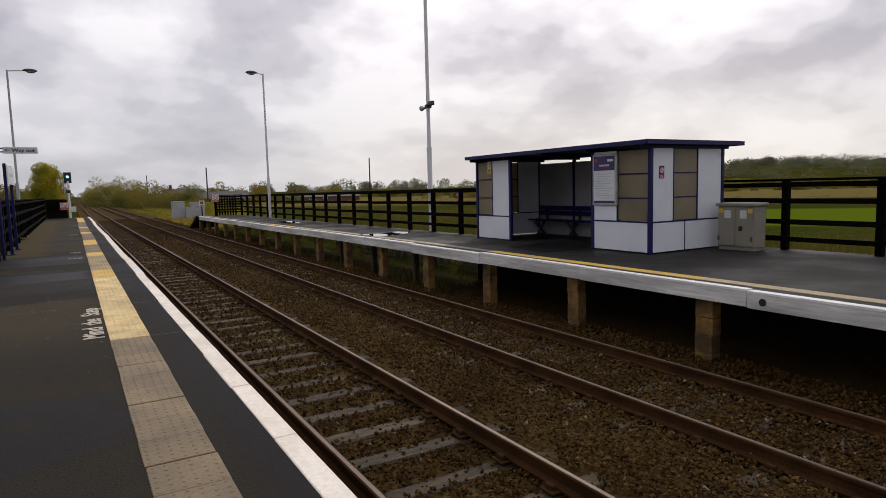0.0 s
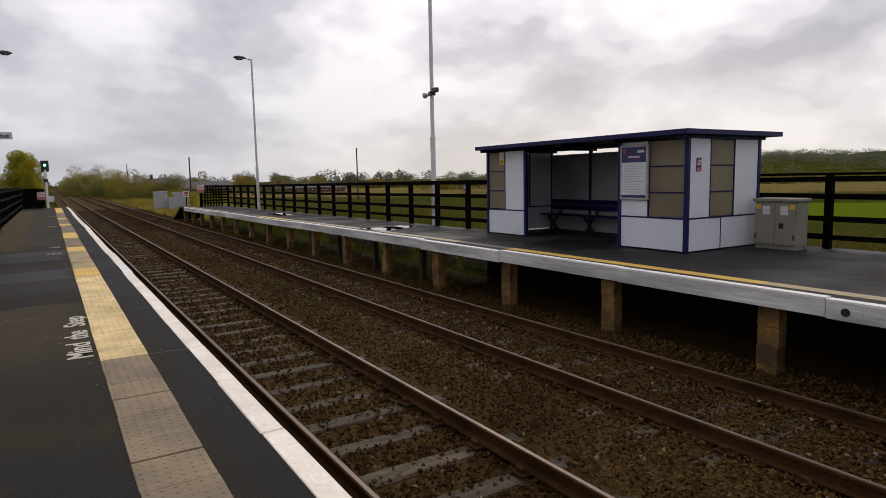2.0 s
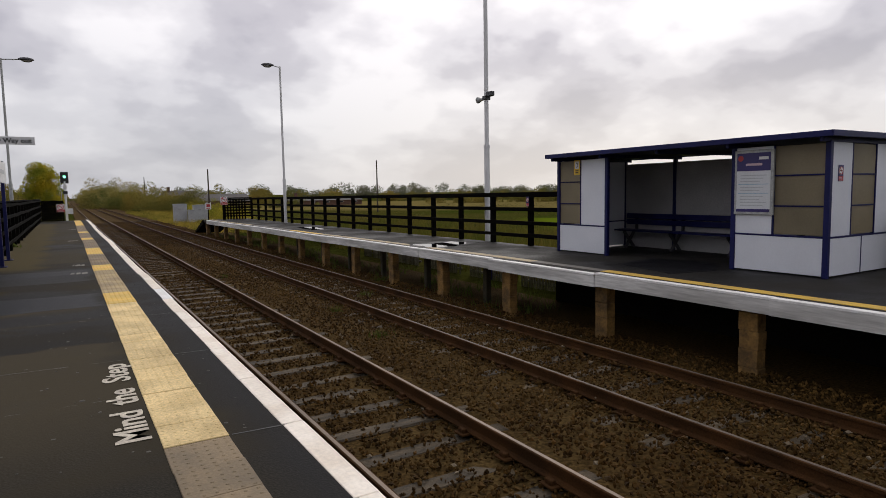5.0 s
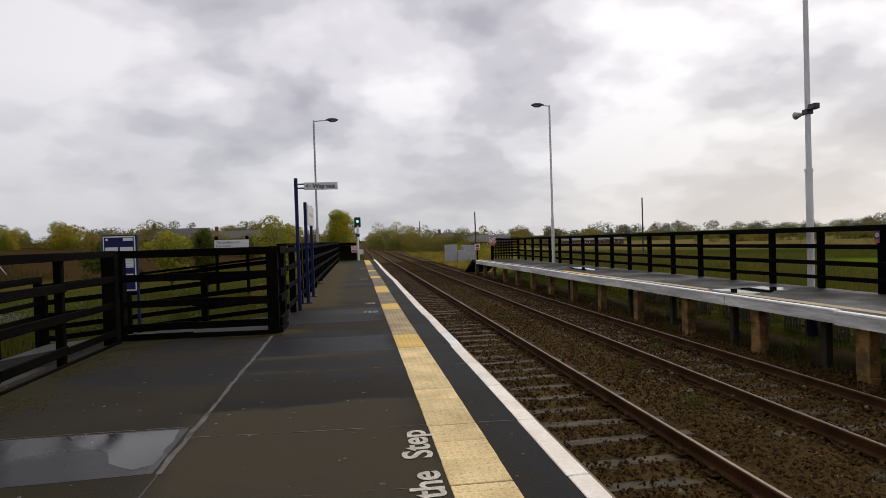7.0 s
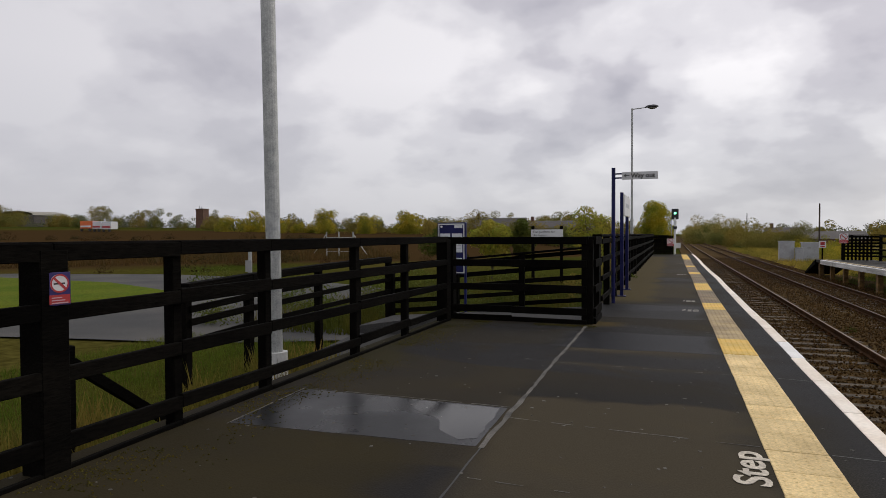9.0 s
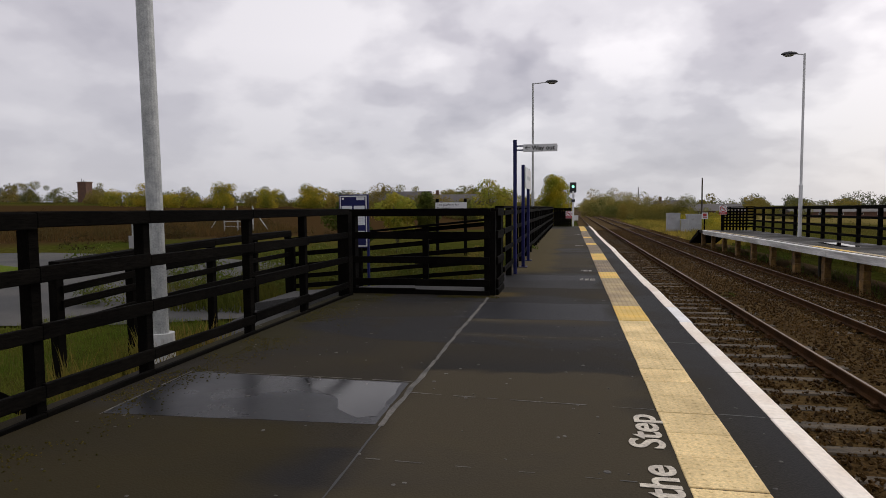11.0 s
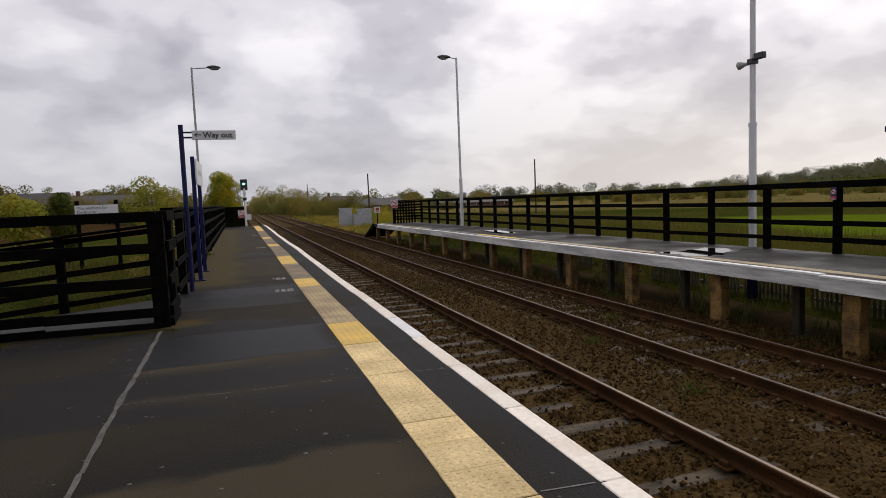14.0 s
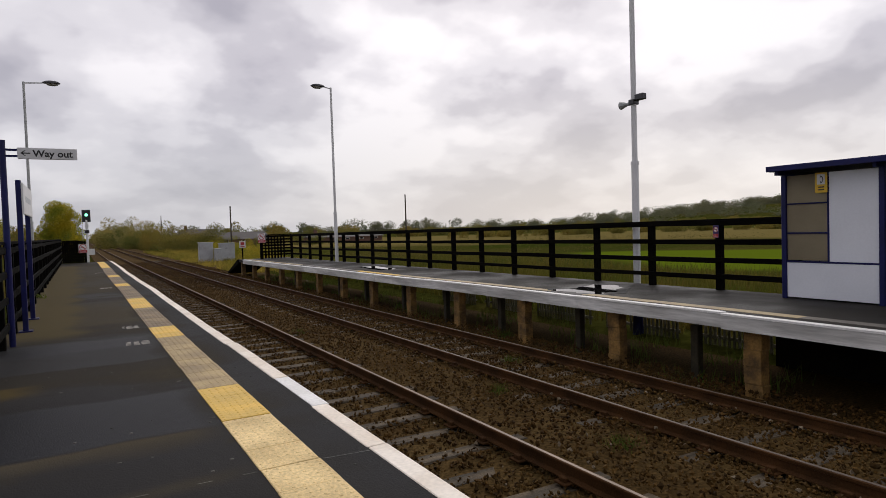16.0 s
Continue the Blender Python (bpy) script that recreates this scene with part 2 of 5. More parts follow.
    "house_brick": mat("red_brick", (0.14, 0.07, 0.045), (0.10, 0.055, 0.038), 1.0, 0.85, 0.2, 8, fine=0.2),
    "slate": mat("grey_roof_tiles", (0.085, 0.075, 0.07), (0.065, 0.058, 0.055), 0.8, 0.8, 0.3, 5, fine=0.2),
    "pane": mat("dark_window_glass", (0.02, 0.022, 0.025), (0.025, 0.025, 0.03), 1.0, 0.12),
    "bark": mat("tree_bark", (0.05, 0.038, 0.026), (0.075, 0.06, 0.04), 3.0, 0.9, 0.6, 14),
    "leaf_gold": leafy("autumn_gold_leaves", (0.46, 0.35, 0.035), (0.18, 0.20, 0.028), 0.3),
    "leaf_green": leafy("green_leaves", (0.075, 0.105, 0.018), (0.12, 0.125, 0.025)),
    "leaf_olive": leafy("olive_leaves", (0.27, 0.205, 0.045), (0.12, 0.135, 0.035), 0.09),
    # lighter and greyer than near leaves: the haze of distance is in the colour
    "leaf_hazed": leafy("haze_greyed_woodland", (0.13, 0.145, 0.085), (0.17, 0.165, 0.09), 0.03),
    "leaf_lime": leafy("lime_leaves", (0.26, 0.30, 0.040), (0.38, 0.32, 0.05), 1.5),
    "leaf_turning": leafy("turning_leaves", (0.52, 0.41, 0.03), (0.22, 0.26, 0.03), 0.5),
    # autumn leaves with haze put in as a paler colour
    "leaf_haze_paled": leafy("haze_paled_autumn_leaves", (0.34, 0.27, 0.08), (0.19, 0.20, 0.07), 0.12),
    "blade": leafy("dry_grass_blades", (0.24, 0.175, 0.040), (0.105, 0.115, 0.018), 0.8),
}
pn, pl = M["mesh_pane"].node_tree.nodes, M["mesh_pane"].node_tree.links
tl = pn.new("ShaderNodeBsdfTranslucent")
tl.inputs[0].default_value = (0.42, 0.34, 0.16, 1)
pmx = pn.new("ShaderNodeMixShader")
pmx.inputs[0].default_value = 0.25
pl.new(pn["Principled BSDF"].outputs[0], pmx.inputs[1])
pl.new(tl.outputs[0], pmx.inputs[2])
pl.new(pmx.outputs[0], pn["Material Output"].inputs[0])
am = M["asphalt"]
an, al = am.node_tree.nodes, am.node_tree.links
ab = an["Principled BSDF"]
ageo = an.new("ShaderNodeNewGeometry")


def stain(scale, offset, lo, hi, colour, rough, amount):
    """Lays a stain with soft wandering edges over the surface; broader across the platform than along it."""
    mp = an.new("ShaderNodeMapping")
    mp.inputs["Scale"].default_value, mp.inputs["Location"].default_value = scale, offset
    al.new(ageo.outputs["Position"], mp.inputs["Vector"])
    t = an.new("ShaderNodeTexNoise")
    t.inputs["Scale"].default_value, t.inputs["Detail"].default_value, t.inputs["Distortion"].default_value = 1.0, 4.0, 0.4
    al.new(mp.outputs[0], t.inputs["Vector"])
    mr = an.new("ShaderNodeMapRange")
    mr.inputs["From Min"].default_value, mr.inputs["From Max"].default_value = lo, hi
    mr.inputs["To Max"].default_value = amount
    al.new(t.outputs[0], mr.inputs["Value"])
    old = ab.inputs["Base Color"].links[0].from_socket
    mx = an.new("ShaderNodeMix")
    mx.data_type = "RGBA"
    al.new(mr.outputs[0], mx.inputs[0])
    al.new(old, mx.inputs[6])
    mx.inputs[7].default_value = (*colour, 1)
    al.new(mx.outputs[2], ab.inputs["Base Color"])
    oldr = ab.inputs["Roughness"].links[0].from_socket
    mf = an.new("ShaderNodeMix")
    al.new(mr.outputs[0], mf.inputs[0])
    al.new(oldr, mf.inputs[2])
    mf.inputs[3].default_value = rough
    al.new(mf.outputs[0], ab.inputs["Roughness"])


stain((0.35, 0.55, 1), (3.1, 0.4, 0), 0.50, 0.58, (0.036, 0.030, 0.020), 0.9, 0.9)
stain((0.22, 0.50, 1), (7.7, 2.1, 0), 0.52, 0.57, (0.0125, 0.0122, 0.0132), 0.6, 0.8)
stain((1.3, 1.6, 1), (1.7, 5.2, 0), 0.60, 0.70, (0.045, 0.036, 0.020), 0.9, 0.6)


def tide(y0, y1, s0, s1, x0, x1, colour, rough, amount, wob=0.5):
    """A damp or silted band across the platform with a wandering edge, sharp (small s) or fading (large s)."""
    t = an.new("ShaderNodeTexNoise")
    t.inputs["Scale"].default_value, t.inputs["Detail"].default_value = 0.9, 3.0
    al.new(ageo.outputs["Position"], t.inputs["Vector"])
    sp = an.new("ShaderNodeSeparateXYZ")
    al.new(ageo.outputs["Position"], sp.inputs[0])

    def am_(op, a, b, clamp=False):
        n = an.new("ShaderNodeMath")
        n.operation, n.use_clamp = op, clamp
        for i, v in enumerate((a, b)):
            if isinstance(v, (int, float)):
                n.inputs[i].default_value = v
            else:
                al.new(v, n.inputs[i])
        return n.outputs[0]

    wv = am_("MULTIPLY", am_("SUBTRACT", t.outputs[0], 0.5), wob * 2)
    yy, xx = am_("ADD", sp.outputs[1], wv), am_("ADD", sp.outputs[0], wv)
    f = am_("MULTIPLY", am_("DIVIDE", am_("SUBTRACT", yy, y0), s0, True), am_("DIVIDE", am_("SUBTRACT", y1, yy), s1, True))
    f = am_("MULTIPLY", f, am_("MULTIPLY", am_("DIVIDE", am_("SUBTRACT", xx, x0), 0.3, True), am_("DIVIDE", am_("SUBTRACT", x1, xx), 0.3, True)))
    f = am_("MULTIPLY", f, amount)
    old = ab.inputs["Base Color"].links[0].from_socket
    mx = an.new("ShaderNodeMix")
    mx.data_type = "RGBA"
    al.new(f, mx.inputs[0])
    al.new(old, mx.inputs[6])
    mx.inputs[7].default_value = (*colour, 1)
    al.new(mx.outputs[2], ab.inputs["Base Color"])
    oldr = ab.inputs["Roughness"].links[0].from_socket
    mf = an.new("ShaderNodeMix")
    al.new(f, mf.inputs[0])
    al.new(oldr, mf.inputs[2])
    mf.inputs[3].default_value = rough
    al.new(mf.outputs[0], ab.inputs["Roughness"])


SILT, DAMP = (0.066, 0.054, 0.034), (0.0115, 0.0118, 0.0140)
tide(3.2, 7.1, 1.6, 0.12, -3.1, -0.9, SILT, 0.92, 0.72)
tide(7.0, 8.5, 0.12, 1.3, -3.1, -0.9, (0.0135, 0.0125, 0.0110), 0.7, 0.8, 0.5)
tide(8.45, 8.75, 0.15, 0.1, -3.1, -1.0, SILT, 0.9, 0.45, 0.25)
tide(9.3, 9.75, 0.35, 0.06, -3.1, -1.0, SILT, 0.9, 0.8, 0.18)
tide(9.72, 11.25, 0.06, 0.1, -3.3, -0.9, DAMP, 0.5, 0.95, 0.12)
tide(13.0, 15.4, 0.1, 0.2, -3.3, -0.9, DAMP, 0.5, 0.75, 0.2)
tide(16.8, 22.0, 0.5, 1.0, -3.2, -0.9, SILT, 0.92, 0.6, 0.4)
tide(24.0, 46.0, 1.0, 2.0, -3.2, -0.9, SILT, 0.92, 0.45, 0.6)
tide(15.6, 46.0, 0.6, 2.0, -3.3, -1.9, (0.080, 0.062, 0.026), 0.92, 0.8, 0.5)
tide(-14, 60, 1, 1, -0.66, 0.3, DAMP, 0.65, 0.75, 0.02)
tide(2.0, 5.6, 1.0, 0.3, -5.9, -3.2, (0.034, 0.027, 0.012), 0.92, 0.75)
tide(6.9, 12.2, 0.4, 0.3, -6.2, -4.7, (0.036, 0.031, 0.012), 0.92, 0.7, 0.9)
tide(11.7, 12.5, 0.3, 0.1, -3.2, -2.3, (0.10, 0.07, 0.02), 0.92, 0.6, 0.4)
# standing water: a clear dark film that mirrors the sky
water = bpy.data.materials.new("standing_water")
water.use_nodes = True
wb = water.node_tree.nodes["Principled BSDF"]
wb.inputs["Base Color"].default_value = (0.012, 0.012, 0.013, 1)
wb.inputs["Roughness"].default_value = 0.03
wb.inputs["Specular IOR Level"].default_value = 0.6
M["water"] = water
lit = bpy.data.materials.new("green_signal_light")
lit.use_nodes = True
lb = lit.node_tree.nodes["Principled BSDF"]
lb.inputs["Base Color"].default_value = (0.1, 0.6, 0.35, 1)
lb.inputs["Emission Color"].default_value = (0.25, 1.0, 0.62, 1)
lb.inputs["Emission Strength"].default_value = 2.5
M["signal_green"] = lit


# ---- building helpers ----
def thing(name, loc, label, category, group="", kind=""):
    ob = new(name)
    ob.location = loc
    ob.empty_display_size = 0.2
    return tagged(ob, label, category, group, kind)


def mesh_of(bm, name, material):
    me = bpy.data.meshes.new(name)
    bm.to_mesh(me)
    bm.free()
    for m in material if isinstance(material, (list, tuple)) else [material]:
        me.materials.append(m)
    return me


def part(name, bm, material, parent=None, label="", loc=(0, 0, 0), rz=0.0):
    ob = new(name, mesh_of(bm, name, material))
    ob.parent = parent
    ob.location = loc
    ob.rotation_euler = (0, 0, rz)
    return tagged(ob, label)


def piece(name, me, parent, loc, rot=(0, 0, 0)):
    ob = new(name, me)
    ob.parent, ob.location, ob.rotation_euler = parent, loc, rot
    return ob


def structure(name, bm, material, label, category):
    ob = part(name, bm, material)
    return tagged(ob, label, category, kind="structure")


def box(x0, x1, y0, y1, z0, z1, bevel=0.0, bm=None):
    bm = bm or bmesh.new()
    vs = bmesh.ops.create_cube(bm, size=1, matrix=Matrix.Translation(((x0 + x1) / 2, (y0 + y1) / 2, (z0 + z1) / 2)) @ Matrix.Diagonal((x1 - x0, y1 - y0, z1 - z0, 1)))["verts"]
    if bevel:
        es = list({e for v in vs for e in v.link_edges})
        bmesh.ops.bevel(bm, geom=es, offset=bevel, segments=1, affect="EDGES")
    return bm


def tube(r0, r1, p0, p1, seg=12, bm=None, caps=True):
    bm = bm or bmesh.new()
    p0, p1 = Vector(p0), Vector(p1)
    d = p1 - p0
    m = Matrix.Translation((p0 + p1) / 2) @ d.to_track_quat("Z", "Y").to_matrix().to_4x4()
    bmesh.ops.create_cone(bm, cap_ends=caps, segments=seg, radius1=r0, radius2=r1, depth=d.length, matrix=m)
    return bm


def beam(p0, p1, w, h, bm=None, bevel=0.0):
    """A board from p0 to p1, w thick across and h high."""
    bm = bm or bmesh.new()
    p0, p1 = Vector(p0), Vector(p1)
    d = p1 - p0
    x = d.normalized()
    s = Vector((-x.y, x.x, 0)).normalized()
    u = x.cross(s)
    m = Matrix((x, s, u)).transposed().to_4x4()
    vs = bmesh.ops.create_cube(bm, size=1, matrix=Matrix.Translation((p0 + p1) / 2) @ m @ Matrix.Diagonal((d.length, w, h, 1)))["verts"]
    if bevel:
        bmesh.ops.bevel(bm, geom=list({e for v in vs for e in v.link_edges}), offset=bevel, segments=1, affect="EDGES")
    return bm


def extrude_profile(prof, y0, y1, bm=None):
    """A closed profile of (x, z) run along y."""
    bm = bm or bmesh.new()
    a = [bm.verts.new((x, y0, z)) for x, z in prof]
    b = [bm.verts.new((x, y1, z)) for x, z in prof]
    n = len(prof)
    for i in range(n):
        bm.faces.new((a[i], a[(i + 1) % n], b[(i + 1) % n], b[i]))
    bm.faces.new(a[::-1])
    bm.faces.new(b)
    bmesh.ops.recalc_face_normals(bm, faces=bm.faces)
    return bm


def lettering(text, size, material, parent, loc, rot, name="lettering", align="LEFT", stretch=1.0, bold=0.0):
    cu = bpy.data.curves.new(name, "FONT")
    cu.body, cu.size, cu.align_x, cu.extrude, cu.resolution_u = text, size, align, 0.0015, 2
    if bold:
        cu.offset, cu.resolution_u = bold, 6
    tmp = bpy.data.objects.new(name, cu)
    me = bpy.data.meshes.new_from_object(tmp)
    bpy.data.objects.remove(tmp)
    me.materials.clear()
    me.materials.append(material)
    ob = new(name, me)
    ob.parent, ob.location, ob.rotation_euler, ob.scale = parent, loc, rot, (stretch, 1, 1)
    return ob


def prism(points, z0, z1, bm=None):
    """A flat slab with the outline points, from z0 up to z1."""
    bm = bm or bmesh.new()
    lo = [bm.verts.new((x, y, z0)) for x, y in points]
    hi = [bm.verts.new((x, y, z1)) for x, y in points]
    n = len(points)
    bm.faces.new(hi)
    bm.faces.new(lo[::-1])
    for i in range(n):
        bm.faces.new((lo[i], lo[(i + 1) % n], hi[(i + 1) % n], hi[i]))
    bmesh.ops.recalc_face_normals(bm, faces=bm.faces)
    return bm


# ---- ground ----
PZ = 0.09          # far platform's top
BED = -1.125        # top of the track bed's base
RAIL_Z = -0.87     # top of the rails
EDGE, FAR_EDGE = -0.08, 6.4
RAILS = (0.69, 2.195, 4.07, 5.575)


def smooth(a, b, v):
    """0 at a, 1 at b, with soft ends."""
    t = min(1.0, max(0.0, (v - a) / (b - a)))
    return t * t * (3 - 2 * t)


def ground_z(x, y):
    z = -1.12
    if x < -5.2:
        z = -1.15 + 0.55 * smooth(-10, -6.3, x) * (1 - smooth(10, 18, y))
    if -0.6 < x < 9.4:
        z -= 0.3
    r = math.hypot(x, y)
    if r > 60:
        z += 1.2 * smooth(60, 300, r) * noise.noise(Vector((x * 0.006, y * 0.006, 3)))
    if x < -12:
        s = -0.75 * x + 0.66 * y
        z += (2.2 * smooth(48, 110, s) + 4.2 * smooth(110, 330, s)) * smooth(-12, -34, x)
    # wooded rise beyond the meadows
    d = math.hypot((x - 640) / 330, (y - 330) / 230)
    if d < 1:
        z += 17 * (1 - d * d) ** 1.5
    d = math.hypot((x - 1500) / 700, (y - 450) / 420)
    if d < 1:
        z += 48 * (1 - d * d) ** 1.5
    return z


def grid_axis(near, far, step):
    vals = list(np.arange(-near, near + 0.01, step))
    v, s = near, step
    while v < far:
        s *= 1.32
        v += s
        vals += [v, -v]
    return sorted(vals)


gx, gy = grid_axis(48, 3500, 2.0), grid_axis(48, 3500, 2.0)
verts = [(x, y, ground_z(x, y)) for y in gy for x in gx]
nx = len(gx)
faces = [(j * nx + i, j * nx + i + 1, (j + 1) * nx + i + 1, (j + 1) * nx + i) for j in range(len(gy) - 1) for i in range(nx - 1)]
me = bpy.data.meshes.new("ground")
me.from_pydata(verts, [], faces)
gm = mat("meadow_ground", (0.036, 0.046, 0.007), (0.066, 0.056, 0.014), 0.05, 0.95, 0.5, 4, fine=0.35)
me.materials.append(gm)
gn, gl = gm.node_tree.nodes, gm.node_tree.links
gb = gn["Principled BSDF"]
gb.inputs["Specular IOR Level"].default_value = 0.0
gsrc = gb.inputs["Base Color"].links[0].from_socket
gpos = gn.new("ShaderNodeNewGeometry")
gsep = gn.new("ShaderNodeSeparateXYZ")
gl.new(gpos.outputs["Position"], gsep.inputs[0])
gwob = gn.new("ShaderNodeTexNoise")
gwob.inputs["Scale"].default_value = 0.06
gl.new(gpos.outputs["Position"], gwob.inputs["Vector"])


def gmath(op, a, b, clamp=False):
    n = gn.new("ShaderNodeMath")
    n.operation, n.use_clamp = op, clamp
    for i, v in enumerate((a, b)):
        if isinstance(v, (int, float)):
            n.inputs[i].default_value = v
        else:
            gl.new(v, n.inputs[i])
    return n.outputs[0]


def band(axis, lo, hi, soft):
    v = gmath("ADD", axis, gmath("MULTIPLY", gmath("SUBTRACT", gwob.outputs[0], 0.5), soft * 3))
    return gmath("MULTIPLY", gmath("DIVIDE", gmath("SUBTRACT", v, lo), soft, True), gmath("DIVIDE", gmath("SUBTRACT", hi, v), soft, True), True)


def field(src, fac, colour):
    mx = gn.new("ShaderNodeMix")
    mx.data_type = "RGBA"
    mul = gn.new("ShaderNodeMix")
    mul.data_type, mul.blend_type = "RGBA", "MIX"
    mul.inputs[0].default_value = 0.93
    gl.new(src, mul.inputs[6])
    mul.inputs[7].default_value = (*colour, 1)
    gl.new(fac, mx.inputs[0])
    gl.new(src, mx.inputs[6])
    gl.new(mul.outputs[2], mx.inputs[7])
    return mx.outputs[2]


X, Y = gsep.outputs[0], gsep.outputs[1]
diag = gmath("ADD", gmath("MULTIPLY", X, 0.75), gmath("MULTIPLY", Y, 0.66))
src = field(gsrc, gmath("MULTIPLY", band(diag, 35, 60, 3), gmath("DIVIDE", gmath("SUBTRACT", gmath("SUBTRACT", X, gmath("MULTIPLY", Y, 0.55)), 9.0), 3.0, True)), (0.095, 0.135, 0.008))
src = field(src, gmath("MULTIPLY", band(diag, 85, 190, 10), gmath("GREATER_THAN", X, 16)), (0.165, 0.130, 0.045))
lefty = gmath("ADD", gmath("MULTIPLY", X, -0.75), gmath("MULTIPLY", Y, 0.66))
src = field(src, gmath("MULTIPLY", band(lefty, 56, 230, 4), gmath("LESS_THAN", X, -12)), (0.050, 0.029, 0.013))
gl.new(src, gb.inputs["Base Color"])
tagged(new("ground", me), "rough meadow and field ground around the station", "ground", kind="structure")

# ---- track bed and tracks ----
bm = extrude_profile([(EDGE - 0.4, -1.35), (EDGE - 0.4, BED), (0.3, BED + 0.02), (1.4, BED + 0.03), (3.1, BED + 0.05), (4.8, BED + 0.04), (6.2, BED), (7.0, BED - 0.04), (9.0, BED - 0.07), (9.0, -1.35)], -14, 700)
structure("track_bed", bm, M["ballast_bed"], "brown stony track bed under both railway lines", "track bed")
RAIL_PROF = [(-0.07, 0), (0.07, 0), (0.07, 0.012), (0.012, 0.03), (0.01, 0.105), (0.036, 0.118), (0.036, 0.145), (0.028, 0.15), (-0.028, 0.15), (-0.036, 0.145), (-0.036, 0.118), (-0.01, 0.105), (-0.012, 0.03), (-0.07, 0.012)]
sleeper_me = mesh_of(box(-1.25, 1.25, -0.125, 0.125, -0.10, 0.0, 0.022), "sleeper", M["sleeper"])
bm = box(-0.16, 0.16, -0.09, 0.09, 0, 0.025, 0.006)
box(-0.13, -0.075, -0.05, 0.05, 0.02, 0.07, 0.008, bm)
box(0.075, 0.13, -0.05, 0.05, 0.02, 0.07, 0.008, bm)
chair_me = mesh_of(bm, "rail_chair", M["rail"])
for k, (xa, xb) in enumerate((RAILS[:2], RAILS[2:])):
    tr = thing("railway_track", ((xa + xb) / 2, 0, RAIL_Z - 0.175), "rusty steel railway track on weathered sleepers in brown ballast", "railway track", "tracks")
    for x in (xa, xb):
        ob = part("rail", extrude_profile(RAIL_PROF, -14, 680), M["rail"], tr, loc=(x - (xa + xb) / 2, 0, 0.025))
        part("running_surface", box(-0.02, 0.02, -14, 680, 0.1505, 0.1525), M["rail_top" if k == 0 else "rail_dull"], ob, "worn shiny running surface")
    for i in range(112):
        y = (-8.04 + 0.72 * i, -8.57 + 0.765 * i)[k] + random.uniform(-0.03, 0.03)
        piece("sleeper", sleeper_me, tr, (random.uniform(-0.04, 0.04), y, random.uniform(-0.045, -0.012)), (random.uniform(-0.03, 0.03), random.uniform(-0.012, 0.012), random.uniform(-0.02, 0.02)))
        if i < 70:
            for x in (xa, xb):
                piece("rail_chair", chair_me, tr, (x - (xa + xb) / 2, y, 0))


def scatter_stones(name, count, region, size, material, label, category):
    """Loose angular stones as one heap: deformed octahedra."""
    rng = np.random.default_rng(7)
    base = np.array([(1, 0, 0), (0, 1, 0), (-1, 0, 0), (0, -1, 0), (0, 0, 1), (0, 0, -1)], float)
    tri = np.array([(0, 1, 4), (1, 2, 4), (2, 3, 4), (3, 0, 4), (1, 0, 5), (2, 1, 5), (3, 2, 5), (0, 3, 5)])
    pts = region(rng, count)
    n = len(pts)
    s = size * rng.uniform(0.55, 1.5, (n, 1, 1)) * rng.uniform(0.6, 1.25, (n, 1, 3))
    v = base[None] * s * rng.uniform(0.65, 1.3, (n, 6, 1))
    a, b = rng.uniform(0, 6.28, n), rng.uniform(-0.9, 0.9, n)
    ca, sa, cb, sb = np.cos(a), np.sin(a), np.cos(b), np.sin(b)
    x, y, z = v[..., 0], v[..., 1], v[..., 2]
    y, z = y * cb[:, None] - z * sb[:, None], y * sb[:, None] + z * cb[:, None]
    x, y = x * ca[:, None] - y * sa[:, None], x * sa[:, None] + y * ca[:, None]
    v = np.stack((x, y, z), -1) + pts[:, None]
    f = (tri[None] + 6 * np.arange(n)[:, None, None]).reshape(-1, 3)
    me = bpy.data.meshes.new(name)
    me.from_pydata(v.reshape(-1, 3).tolist(), [], f.tolist())
    me.materials.append(material)
    return tagged(new(name, me), label, category, kind="stuff")


def bed_region(rng, count):
    y = -3 + 75 * rng.random(count) ** 2.1
    x = rng.uniform(0.1, 6.9, count)
    z = np.full(count, BED + 0.055)
    crib = np.abs(((y + 8.04) / 0.72) % 1.0 - 0.5)          # 0.5 on a sleeper
    crib_far = np.abs(((y + 8.57) / 0.765) % 1.0 - 0.5)
    near = (x > 0.15) & (x < 2.6)
    patchy = np.array([noise.noise(Vector((a * 1.7, b * 1.7, 3))) for a, b in zip(x, y)])
    keep = ~(near & (crib > 0.36 + 0.14 * patchy) & (rng.random(count) < 0.82))
    keep &= ~((x > 3.55) & (x < 3.98) & (crib_far > 0.38 + 0.16 * patchy) & (rng.random(count) < 0.75))
    six = (x > 2.5) & (x < 3.9)
    z = z + np.where(six, 0.075, 0) + np.where((x > 4.2) & (x < 5.45), 0.06, 0) + np.where(x > 5.8, 0.03, 0) + rng.uniform(-0.015, 0.03, count)
    return np.stack((x, y, z), -1)[keep]


lm = leafy("ballast_stones", (0.050, 0.0250, 0.0060), (0.083, 0.0465, 0.0132), 0.35, 0.0)
for nd in lm.node_tree.nodes:
    if nd.bl_idname == "ShaderNodeMapRange" and abs(nd.inputs["To Max"].default_value - 1.18) < 1e-4:
        nd.inputs["To Min"].default_value, nd.inputs["To Max"].default_value = 0.45, 1.6
scatter_stones("ballast", 110000, bed_region, 0.0225, lm, "loose brown angular ballast stones between the rails", "ballast")

